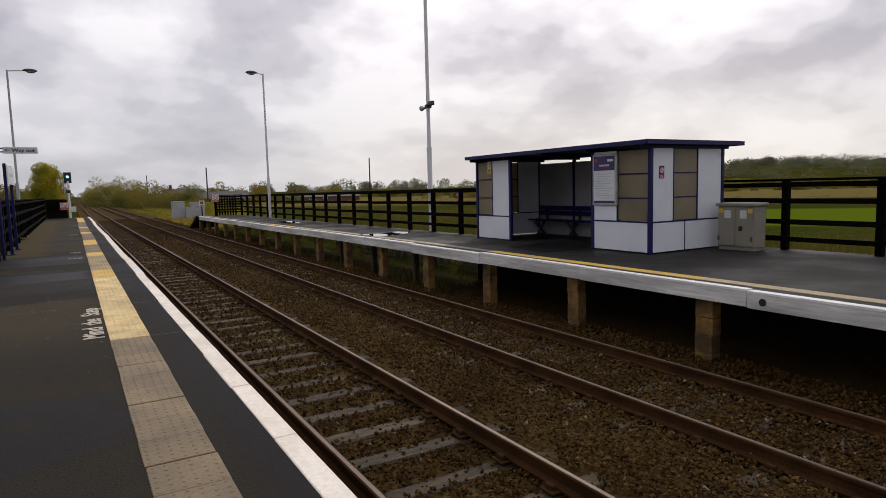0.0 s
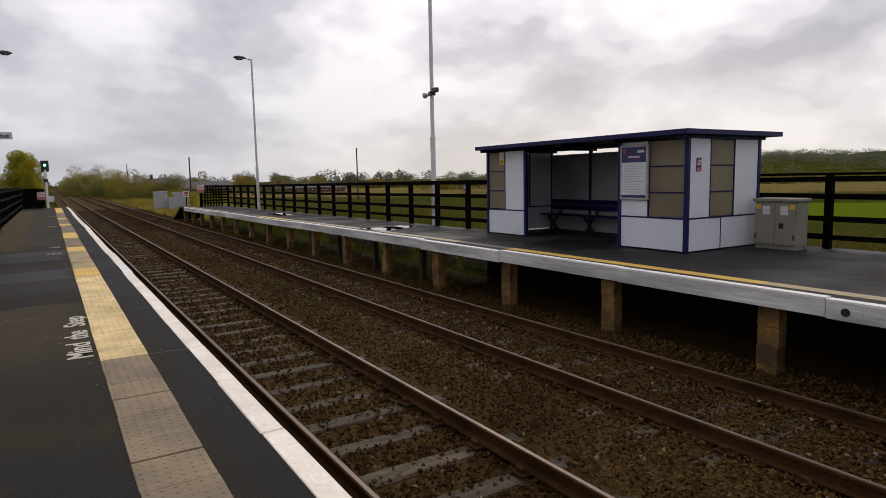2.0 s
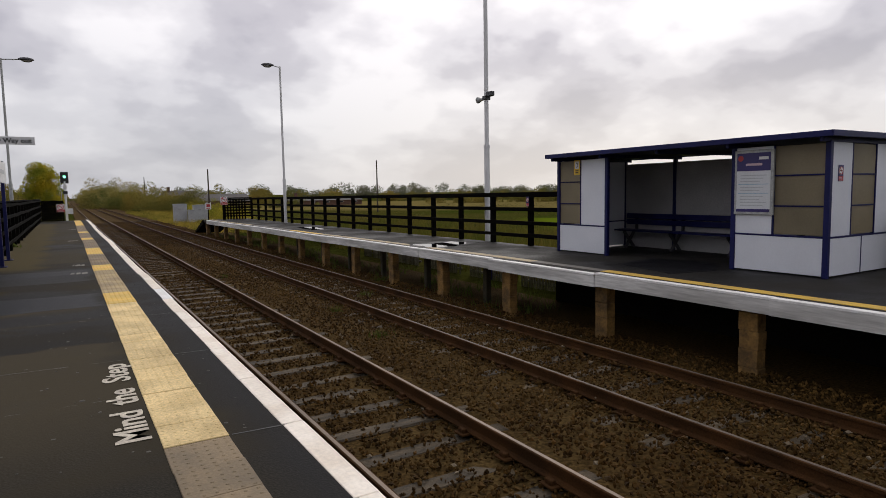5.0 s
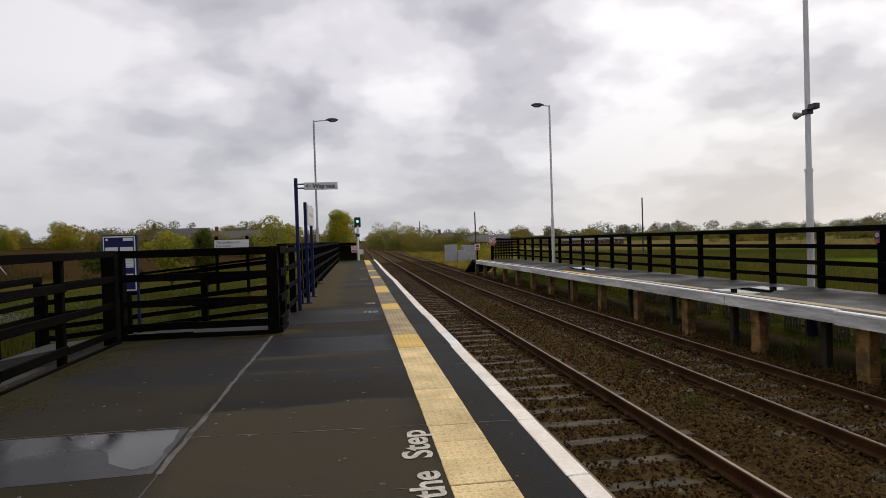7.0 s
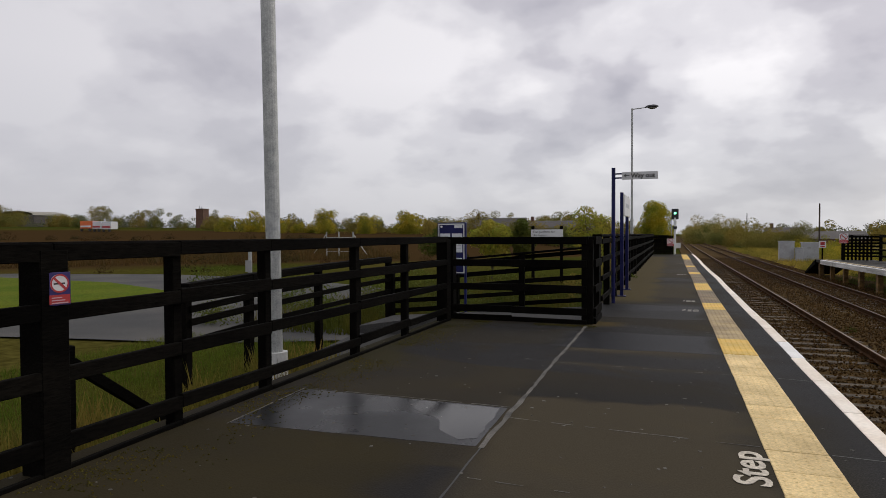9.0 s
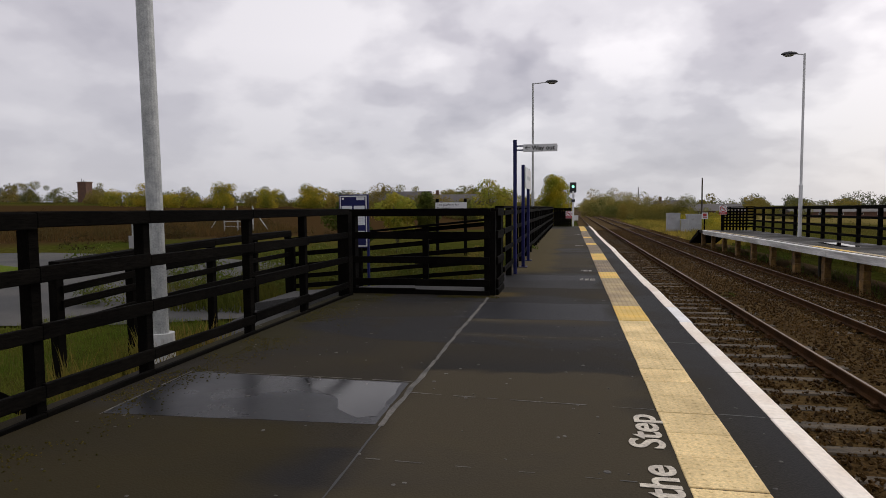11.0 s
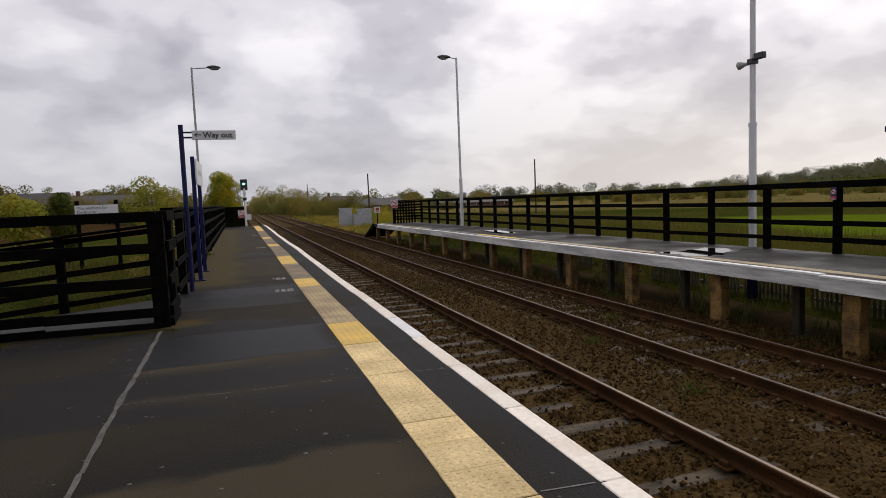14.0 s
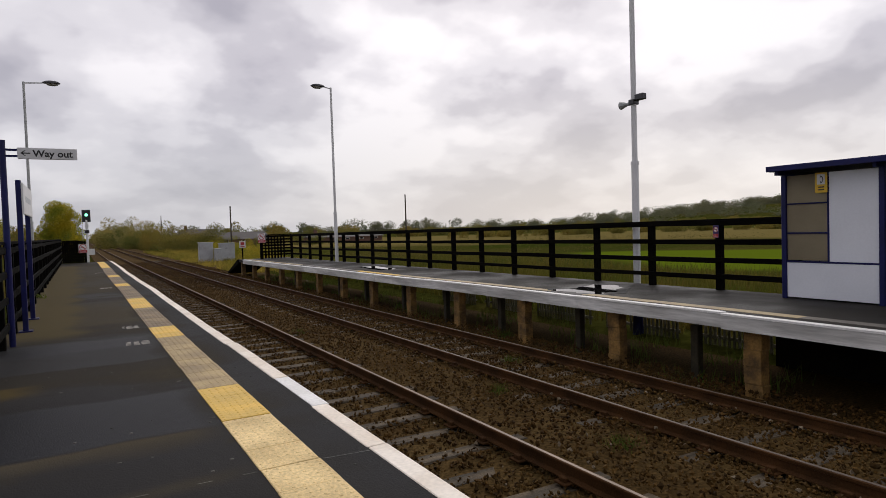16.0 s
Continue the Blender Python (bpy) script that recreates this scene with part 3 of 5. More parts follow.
# ---- near platform ----
near = structure("platform_near", prism([(EDGE - 0.15, -14), (EDGE - 0.15, 50.5), (-3.15, 50.5), (-3.15, 12.1), (-5.62, 12.1), (-5.62, -14)], -1.3, 0.0), M["asphalt"], "dark damp asphalt railway platform with patched surface", "platform")


def wave(y):
    """The old edge wanders a little along its length."""
    return 0.03 * math.sin(y * 0.31 + 0.6) * smooth(12, 24, y) + 0.014 * math.sin(y * 0.83) * smooth(14, 26, y)


TILE = 1.25         # one coping slab, as long as three tactile slabs
UNIT = TILE / 3
slab_bm = box(-0.2, 0.2, -UNIT / 2 + 0.003, UNIT / 2 - 0.003, -0.05, 0.008, 0.004)
for iy in range(6):
    for ix in range(6):
        cx, cy = -0.2 + 0.0667 * (ix + 0.5), -UNIT / 2 + 0.0694 * (iy + 0.5)
        r0, r1 = 0.014, 0.008
        ring = [[slab_bm.verts.new((cx + r * math.cos(a), cy + r * math.sin(a), z)) for a in np.arange(6) * math.pi / 3] for r, z in ((r0, 0.008), (r1, 0.0115))]
        for q in range(6):
            slab_bm.faces.new((ring[0][q], ring[0][(q + 1) % 6], ring[1][(q + 1) % 6], ring[1][q]))
        slab_bm.faces.new(ring[1])
slab_base = mesh_of(slab_bm, "tactile_slab", M["cream"])
slab_meshes = {}
for key in ("cream", "tan", "brown", "yellow"):
    slab_meshes[key] = slab_base.copy()
    slab_meshes[key].materials.clear()
    slab_meshes[key].materials.append(M[key])


def slab_kind(y):
    if y < 3.55:
        return "brown"
    if y < 9.8:
        return "cream"
    for a, b in ((9.8, 11.05), (14.8, 16.05), (19.2, 21.7), (26.6, 27.9), (32.0, 33.3), (40.5, 50)):
        if a < y < b:
            return "yellow"
    return "tan" if y < 14.8 else "brown"


strip = thing("tactile_strip", (-0.82, 0, 0), "strip of cream, brown and yellow tactile slabs along the platform", "tactile paving", kind="structure")
coping = thing("platform_coping", (-0.19, 0, 0), "white-painted coping slabs along the platform edge", "coping", kind="structure")
cop_me = mesh_of(box(-0.08, 0.075, -TILE / 2 + 0.004, TILE / 2 - 0.004, -0.09, 0.006, 0.008), "coping_slab", M["white"])
cop_new = mesh_of(box(-0.08, 0.075, -TILE / 2 + 0.004, TILE / 2 - 0.004, -0.09, 0.006, 0.008), "coping_slab", M["white_edge"])
face_me = mesh_of(box(-0.13, 0.055, -TILE / 2, TILE / 2, -0.42, -0.09, 0.01), "edge_block", M["grey_line"])
for i in range(-42, 112):
    y = 3.55 + UNIT * (i + 0.5)
    third = (-0.005, 0, 0.005)[i % 3]          # set in threes, with a wider joint between the sets
    piece("tactile_slab", slab_meshes[slab_kind(y)], strip, (random.uniform(-0.003, 0.003) + wave(y) * 0.5, y - third, random.uniform(-0.002, 0.002)), (0, 0, random.uniform(-0.004, 0.004)))
for i in range(-14, 38):
    y = 3.55 + TILE * (i + 0.5)
    ang = -math.atan((wave(y + 0.6) - wave(y - 0.6)) / 1.2) + random.uniform(-0.002, 0.002)
    dx = 0.6 * wave(y) + random.uniform(-0.004, 0.004)
    piece("coping_slab", cop_new if i == 5 else cop_me, coping, (dx + (0.014 if i in (5, 6, 7) else 0), y, random.uniform(-0.002, 0.003)), (0, 0, ang))
    piece("edge_block", face_me, coping, (dx, y, 0), (0, 0, ang))

# painted words, joint line, cross joints, puddle and old paint patches on the asphalt
for word, y, long in (("Mind", 3.78, 0.66), ("the", 4.63, 0.44), ("Step", 5.33, 0.64)):
    w = lettering(word, 0.30, M["paint_text"], None, (-1.065, y, 0.005), (0, 0, math.pi / 2), "painted_word", bold=0.0065)
    xs = [v.co.x for v in w.data.vertices]
    for v in w.data.vertices:
        v.co.x = (v.co.x - min(xs)) * long / (max(xs) - min(xs))
    tagged(w, "worn cream painted word on the asphalt", "floor marking", "painted words")
rng = random.Random(3)


def line_on_floor(name, pts, width, material, label, category, gap=0.0, z=0.004):
    """A narrow uneven line laid on the asphalt through the points, broken here and there."""
    bm = bmesh.new()
    prev = None
    for (xa, ya), (xb, yb) in zip(pts[:-1], pts[1:]):
        d = Vector((xb - xa, yb - ya))
        n = max(2, int(d.length / 0.09))
        s = Vector((-d.y, d.x)).normalized()
        for k in range(n + 1):
            c = Vector((xa, ya)) + d * (k / n) + s * (0.35 * width * noise.noise(Vector((xa + d.x * k / n * 3, ya + d.y * k / n * 3, 4))))
            w = width * (0.5 + 0.42 * noise.noise(Vector((c.x * 5, c.y * 5, 8))))
            cur = [bm.verts.new((c.x + s.x * w, c.y + s.y * w, z)), bm.verts.new((c.x - s.x * w, c.y - s.y * w, z))]
            if prev and rng.random() >= gap:
                bm.faces.new((prev[0], prev[1], cur[1], cur[0]))
            prev = cur
    bmesh.ops.recalc_face_normals(bm, faces=bm.faces)
    return tagged(part(name, bm, material, None), label, category, kind="structure")


line_on_floor("platform_joint", [(-2.93, 5.42), (-2.94, 6.3), (-2.945, 7.3), (-2.965, 8.6), (-2.965, 9.9), (-2.985, 11.7)], 0.045, M["joint"], "pale worn filler joint in the platform surface", "joint")
line_on_floor("platform_joint", [(-2.91, 2.0), (-2.90, 4.4), (-2.93, 5.42)], 0.014, M["black"], "dark open crack in line with the filled joint", "joint", 0.06, 0.003)
line_on_floor("crack_line", [(-2.92, 6.22), (-2.2, 6.17), (-1.04, 6.11)], 0.014, M["joint"], "fine pale crack across the asphalt", "crack", 0.08, 0.003)
line_on_floor("crack_line", [(-0.6, 6.08), (-0.29, 6.06)], 0.012, M["black"], "fine dark joint beside the coping", "crack", 0.0, 0.003)
line_on_floor("crack_line", [(-0.6, 8.53), (-0.28, 8.49)], 0.012, M["black"], "fine dark joint beside the coping", "crack", 0.0, 0.003)
line_on_floor("crack_line", [(-0.6, 3.56), (-0.27, 3.54)], 0.012, M["black"], "fine dark joint beside the coping", "crack", 0.0, 0.003)
line_on_floor("crack_line", [(-2.85, 4.87), (-1.1, 4.82)], 0.010, M["joint"], "fine pale crack across the asphalt", "crack", 0.55, 0.003)
line_on_floor("crack_line", [(-2.95, 8.62), (-1.04, 8.55)], 0.010, M["joint"], "fine pale crack across the asphalt", "crack", 0.4, 0.003)
line_on_floor("patch_edge", [(-2.98, 6.53), (-3.9, 6.55), (-5.1, 6.54), (-5.05, 5.3)], 0.016, M["joint"], "pale filled edge of the asphalt patch", "joint", 0.1, 0.003)


def blob(name, pts, z, material, label, category, wob=0.05, seed=1, kind="structure"):
    """A thin sheet with a wandering outline through the corner points."""
    out = []
    n = len(pts)
    cx, cy = sum(p[0] for p in pts) / n, sum(p[1] for p in pts) / n
    for i in range(n):
        (xa, ya), (xb, yb) = pts[i], pts[(i + 1) % n]
        k = max(2, int(math.hypot(xb - xa, yb - ya) / 0.1))
        for j in range(k):
            t = j / k
            x, y = xa + (xb - xa) * t, ya + (yb - ya) * t
            g = wob * (noise.noise(Vector((x * 2.3, y * 2.3, seed))) + 0.5 * noise.noise(Vector((x * 6, y * 6, seed + 9))))
            d = math.hypot(x - cx, y - cy)
            out.append((x + (x - cx) / d * g, y + (y - cy) / d * g))
    return tagged(part(name, prism(out, z - 0.003, z), material), label, category, kind=kind)


film = mat("thin_water_film", (0.0105, 0.0108, 0.0125), (0.013, 0.013, 0.0145), 1.5, 0.34, 0.02, 30, rough2=0.24, spec=0.16)
clear = mat("clear_water_film", (0.0105, 0.0108, 0.0125), (0.012, 0.012, 0.013), 1.5, 0.06, 0.0, 30, rough2=0.12, spec=0.17)
blob("wet_patch", [(-5.06, 5.33), (-2.97, 5.45), (-3.0, 6.50), (-5.06, 6.52)], 0.0015, film, "rectangular asphalt patch under a thin film of rain water", "wet patch", 0.012, 4)
blob("puddle", [(-3.95, 6.47), (-3.75, 6.2), (-3.5, 6.0), (-3.35, 5.7), (-3.12, 5.52), (-3.02, 5.62), (-3.05, 6.47)], 0.0028, clear, "clear shallow rain puddle reflecting the grey sky", "puddle", 0.06, 14)
damp = mat("damp_asphalt", (0.0065, 0.0065, 0.0085), (0.0085, 0.0085, 0.0105), 1.2, 0.5, 0.1, 60, rough2=0.75, spec=0.16)
for x0, y0, w in ((-1.46, 14.35, 0.34), (-1.42, 16.2, 0.3), (-1.45, 26.0, 0.35), (-1.4, 35.6, 0.35)):
    for q in range(3):
        blob("worn_paint", [(x0 + w * q / 3, y0), (x0 + w * (q + 0.7) / 3, y0 + 0.03), (x0 + w * (q + 0.75) / 3, y0 + 0.36), (x0 + w * (q + 0.1) / 3, y0 + 0.33)], 0.0035, M["worn"], "remains of white paint on the asphalt", "floor marking", 0.09, int(y0) + q)
# pale pebbles and grit pressed in the asphalt
bm = bmesh.new()
for k in range(330):
    x, y = rng.uniform(-5.6, -0.3), rng.uniform(1.5, 13.0)
    if -1.05 < x < -0.6:
        continue
    s = rng.uniform(0.006, 0.018) * (1.6 if rng.random() < 0.1 else 1)
    bmesh.ops.create_icosphere(bm, subdivisions=1, radius=1, matrix=Matrix.Translation((x, y, 0.001)) @ Matrix.Diagonal((s, s * rng.uniform(0.6, 1.3), 0.004, 1)))
tagged(part("grit", bm, M["joint"], None), "pale specks of grit on the asphalt", "grit", kind="stuff")
# moss along the fence foot
mossm = leafy("moss", (0.13, 0.10, 0.018), (0.055, 0.055, 0.014), 3.0)


def moss_region(rng_, n):
    t = rng_.random(n)
    a = np.stack((-5.32 + np.abs(rng_.normal(0, 0.32, n)), 3.0 + 8.8 * t, np.full(n, 0.0)), -1)
    b = np.stack((-5.3 + 2.5 * t, 11.8 - np.abs(rng_.normal(0, 0.12, n)), np.full(n, 0.0)), -1)
    p = np.where((rng_.random(n) < 0.7)[:, None], a, b)
    keep = np.array([noise.noise(Vector((q[0] * 1.3, q[1] * 1.1, 5))) > -0.05 for q in p])
    return p[keep]


scatter_stones("moss", 6500, moss_region, 0.0085, mossm, "yellow-green moss and fallen leaves by the fence foot", "moss")

# ---- far platform ----
FX = 9.4


def pz(y):
    """Height of the far deck, which falls gently towards its far end."""
    return PZ - 0.0045 * max(0.0, y - 11.25)



deck_bm = prism([(FAR_EDGE + 0.12, -14), (11.75, -14), (11.75, 11.25), (FX, 11.25), (FX, 44.2), (FAR_EDGE + 0.12, 44.2), (FAR_EDGE + 0.12, 11.25)], PZ - 0.16, PZ)
for v in deck_bm.verts:
    v.co.z += pz(v.co.y) - PZ
far = structure("platform_far", deck_bm, M["asphalt_far"], "dark asphalt platform deck on brick piers opposite", "platform")


def far_wave(y):
    return 0.05 * math.sin(y * 0.42 + 1.0) * smooth(9, 16, y)


fas = thing("platform_fascia", (FAR_EDGE, 0, 0), "weathered white-painted timber fascia boards along the platform edge", "fascia", kind="structure")
for i in range(-5, 15):
    y0 = 0.95 + 3.2 * i
    if y0 > 41.5:
        break
    dz, dx = random.uniform(-0.012, 0.012), random.uniform(-0.012, 0.012)
    bm = bmesh.new()
    n = 8
    for j in range(n):
        ya, yb = y0 + 3.19 * j / n, y0 + 3.19 * (j + 1) / n
        beam((far_wave(ya) + dx, ya, pz(ya) - 0.105 + dz), (far_wave(yb) + dx, yb + 0.003, pz(yb) - 0.105 + dz), 0.1, 0.22, bm)
    part("fascia_board", bm, M["fascia"], fas, loc=(0.06, 0, 0))
    bm = bmesh.new()
    for j in range(n):
        ya, yb = y0 + 3.19 * j / n, y0 + 3.19 * (j + 1) / n
        beam((far_wave(ya) + dx, ya, pz(ya) + 0.006 + dz), (far_wave(yb) + dx, yb + 0.003, pz(yb) + 0.006 + dz), 0.14, 0.03, bm)
    part("edge_strip", bm, M["white_edge"], fas, "bright white painted edge", loc=(0.07, 0, 0))
part("drain_hole", tube(0.05, 0.05, (-0.01, 0.72, PZ - 0.12), (0.02, 0.72, PZ - 0.12), 14), M["black"], fas, "dark round drain hole")
for y0, y1, mt, nm in ((-14, 2.0, "pale_line", "buff"), (2.0, 7.6, "yellow_line", "bright yellow"), (7.6, 9.6, "grey_line", "grimy grey"), (9.6, 22.5, "pale_line", "buff"), (22.5, 26.0, "yellow_line", "bright yellow"), (26, 33, "grey_line", "grimy grey"), (33, 44, "pale_line", "buff")):
    bm = bmesh.new()
    yy = np.linspace(y0, y1, max(2, int((y1 - y0) / 1.2)))
    for a, b in zip(yy[:-1], yy[1:]):
        beam((6.92 + far_wave(a), a, pz(a) + 0.003), (6.92 + far_wave(b), b, pz(b) + 0.003), 0.24, 0.006, bm)
    tagged(part("platform_line", bm, M[mt], None), nm + " painted line along the platform edge", "floor marking", kind="structure")
blob("puddle", [(6.75, 14.2), (7.0, 13.7), (7.7, 13.6), (8.8, 14.6), (8.6, 15.6), (7.6, 15.5), (6.8, 15.3)], pz(14.5) + 0.0085, damp, "dark damp rim round the puddle on the platform opposite", "puddle", 0.25, 9)
blob("puddle", [(6.95, 14.3), (7.15, 13.95), (7.6, 13.85), (8.2, 14.3), (8.6, 14.8), (8.35, 15.3), (7.5, 15.1), (6.95, 15.05)], pz(14.5) + 0.012, M["water"], "rain puddle on the platform opposite", "puddle", 0.25, 9)
blob("puddle", [(7.5, 6.6), (8.5, 6.4), (9.6, 7.2), (9.2, 8.4), (7.9, 8.2)], PZ + 0.004, damp, "damp dark puddle before the shelter", "puddle", 0.1, 11)
blob("puddle", [(7.6, 25.5), (8.3, 25.6), (8.5, 28), (7.8, 28.2)], pz(26.8) + 0.01, M["water"], "small rain puddle on the platform opposite", "puddle", 0.08, 12)

# piers of stacked blocks under the far platform
pier_block = mesh_of(box(-0.2, 0.0, -0.145, 0.145, 0.002, 0.258, 0.007), "pier_block", M["brick"])
for i in range(-3, 16):
    y = 1.755 + 2.805 * i
    pr = thing("platform_pier", (6.8, y, BED - 0.08), "pier of stained buff concrete blocks under the platform", "pier", "platform piers")
    for j in range(4):
        piece("block", pier_block, pr, (random.uniform(-0.008, 0.008), random.uniform(-0.008, 0.008), 0.26 * j), (0, 0, random.uniform(-0.02, 0.02)))
    if i > 2:
        pr = thing("platform_pier", (7.0, y + 1.2 + random.uniform(-0.2, 0.2), BED - 0.12), "slim mossy concrete post under the platform", "pier", "platform posts")
        part("post", box(-0.07, 0.07, -0.075, 0.075, 0, 1.0, 0.012), M["mossy"], pr)
# near-black added wall for the shade below the shelter; paling panels further on
structure("wall_under_platform", box(9.0, 9.25, -14, 11.3, -1.3, PZ - 0.16), M["shade_wall"], "near-black added wall standing for the shade under the platform", "wall")
pal_me = mesh_of(box(-0.012, 0.012, -0.035, 0.035, 0, 0.72, 0.006), "paling", M["paling"])
for k, y0 in enumerate((10.5, 13.2, 16.0, 18.8, 21.6)):
    pf = thing("paling_fence", (9.7, y0 + 0.8, BED - 0.05), "low silvered wooden paling panel below the platform", "fence", "paling panels")
    for r in (0.15, 0.6):
        part("rail", box(0.012, 0.05, 0, 2.3, r, r + 0.07, 0.006), M["paling"], pf)
    for j in range(20):
        if rng.random() < 0.93:
            piece("paling", pal_me, pf, (random.uniform(-0.004, 0.004), 0.06 + 0.115 * j, random.uniform(-0.02, 0.02)), (random.uniform(-0.02, 0.02), 0, 0))
# timber ramp at the far end
bm = bmesh.new()
prof = [(44.2, pz(44.2)), (44.2, pz(44.2) - 0.3), (47.2, -1.1), (47.2, -0.95)]
a = [bm.verts.new((6.45, y, z)) for y, z in prof]
b = [bm.verts.new((8.2, y, z)) for y, z in prof]
for i in range(4):
    bm.faces.new((a[i], a[(i + 1) % 4], b[(i + 1) % 4], b[i]))
bm.faces.new(a)
bm.faces.new(b[::-1])
bmesh.ops.recalc_face_normals(bm, faces=bm.faces)
structure("platform_ramp", bm, M["timber"], "dark sloping ramp at the platform end", "ramp")


# ---- fences ----
def fence(points, post_top, rails, name="post_and_rail_fence", label="black creosoted timber post and rail fence", base=0.0, post=0.13, board=(0.04, 0.10), cap=True, side=1, skip_posts=(), stout={}):
    """Posts at the points (x, y, z of the ground there), rails between them at the heights given, and a cap rail."""
    x0, y0, z0 = points[0]
    f = thing(name, (x0, y0, z0), label, "fence", "station fences")
    up = Vector((0, 0, 1))
    for i, p in enumerate(points):
        q = Vector(p) - Vector(points[0])
        if i not in skip_posts:
            h = stout.get(i, post) / 2
            part("post", box(q.x - h, q.x + h, q.y - h, q.y + h, q.z + base, q.z + post_top, 0.008), M["timber"], f)
    for p, q in zip(points[:-1], points[1:]):
        a, b = Vector(p) - Vector(points[0]), Vector(q) - Vector(points[0])
        d = (b - a).normalized()
        s = Vector((-d.y, d.x, 0)).normalized() * side * (post / 2 + board[0] / 2)
        for z in rails:
            dz, dw = random.uniform(-0.01, 0.01), random.uniform(-0.012, 0.012)
            part("rail", beam(a + s + up * (z + dz), b + s + up * (z + dz + dw), board[0], board[1] + random.uniform(-0.01, 0.012), bevel=0.006), M["timber"], f)
        if cap:
            part("cap_rail", beam(a + up * (post_top + 0.025) - d * 0.02, b + up * (post_top + 0.025) + d * 0.02, post + 0.05, 0.05, bevel=0.008), M["timber"], f)
    return f


fence([(9.3, 11.2, PZ)] + [(9.3, 12.65 + 1.743 * i, pz(12.65 + 1.743 * i)) for i in range(18)], 1.40, (1.37, 0.99, 0.61, 0.27), label="black timber post and rail fence along the platform opposite", base=-0.4)
fence([(9.3, 42.3, pz(42)), (7.6, 42.9, pz(43))], 1.43, (1.36, 1.18, 1.0, 0.82, 0.64, 0.45, 0.27), label="black boarded timber fence closing the platform end")
fence([(11.55, -9.1 + 1.8 * i, PZ) for i in range(9)], 1.43, (1.36, 1.02, 0.60, 0.24), label="black timber post and rail fence beside the shelter", base=-0.3)
fence([(-5.465, y, 0) for y in (-7.9, -6.0, -4.1, -2.2, -0.3, 1.3, 2.7, 4.06, 5.17, 6.39, 8.28, 9.88, 11.62)], 1.45, (1.44, 1.04, 0.63, 0.19, -0.02), label="black timber post and rail fence along the wide platform", base=-0.6, side=-1, post=0.10, board=(0.045, 0.108), stout={7: 0.2, 12: 0.2})
fence([(-5.5, 12.06, 0), (-4.3, 12.06, 0), (-2.99, 12.02, 0)], 1.44, (1.43, 1.03, 0.59, 0.20, 0.03), label="black timber fence by the head of the ramp", base=-0.3, side=-1, post=0.19, board=(0.045, 0.125), skip_posts=(1,))
fence([(-2.98, 13.35 + 1.84 * i, 0) for i in range(21)], 1.48, (1.40, 1.05, 0.68, 0.3), label="black timber post and rail fence along the narrow platform", base=-0.4, side=-1)
fence([(-2.98, 50.3, 0), (-1.62, 50.5, 0)], 1.35, (1.28, 1.1, 0.92, 0.74, 0.56, 0.38, 0.2), label="black boarded timber fence closing the platform end", side=-1)
fence([(-2.99, 12.02, 0), (-2.99, 13.0, 0)], 1.44, (1.43, 1.03, 0.59, 0.20, 0.03), label="short black timber fence return at the head of the ramp", base=-0.3, side=-1, post=0.19, board=(0.045, 0.125), skip_posts=(0,))
# ramp down from the platform with its own fences
bm = prism([(-8.1, 13.3), (-5.6, 13.3), (-5.6, 12.2), (-3.2, 12.2), (-3.2, 15.2), (-8.1, 15.2)], -1.3, -0.05)
for v in bm.verts:
    if v.co.z > -0.5 and v.co.x < -7:
        v.co.z = -0.45
structure("ramp", bm, M["road"], "pale asphalt ramp down from the platform", "ramp")
bm = prism([(-8.1, 7.6), (-6.5, 7.6), (-6.5, 15.2), (-8.1, 15.2)], -1.4, -0.46)
for v in bm.verts:
    if v.co.z > -0.6 and v.co.y < 8:
        v.co.z = -1.0
structure("ramp_lower", bm, M["road"], "pale asphalt ramp running down to the road", "ramp")
fence([(-3.3, 15.35, 0), (-4.9, 15.35, -0.15), (-6.5, 15.35, -0.3), (-8.2, 15.35, -0.45)], 1.22, (1.14, 0.86, 0.58, 0.32, 0.08), label="black timber fence of the ramp, sloping down", base=-0.5, side=-1)
fence([(-8.3, 15.35, -0.42), (-8.3, 13.7, -0.43), (-8.3, 12.05, -0.46), (-8.3, 9.85, -0.51), (-8.3, 8.4, -0.57)], 1.36, (1.32, 1.05, 0.84, 0.56), label="black timber fence along the lower ramp", base=-0.8, side=1)
# braced fence post on the bank beside the platform
bp_ = thing("fence_post", (-6.3, 4.86, -0.62), "dark timber fence post with a leaning brace on the bank", "post")
part("post", box(-0.06, 0.06, -0.06, 0.06, -0.3, 1.26, 0.01), M["timber"], bp_)
part("brace", beam((0.02, 0.04, 1.12), (0.02, 1.13, 0.30), 0.07, 0.09, bevel=0.006), M["timber"], bp_)

# ---- shelter ----
SX0, SX1, SY0, SY1 = 8.88, 11.15, 4.74, 11.03
sh = thing("waiting_shelter", (SX0, SY0, PZ), "white-panelled platform shelter with navy frame and flat roof", "shelter")
D, L = SX1 - SX0, SY1 - SY0
H0, H1 = 0.64, 2.17
T = 0.06


def post_at(x, y, top=2.2, w=0.085):
    part("post", box(x - w / 2, x + w / 2, y - w / 2, y + w / 2, 0, top, 0.008), M["blue"], sh, "navy-painted post")


for x, y in ((0, 0), (0, 1.62), (0, 4.72), (0, L), (D, 0), (D, L), (D, 1.62), (D, 3.17), (D, 4.72)):
    post_at(x, y)


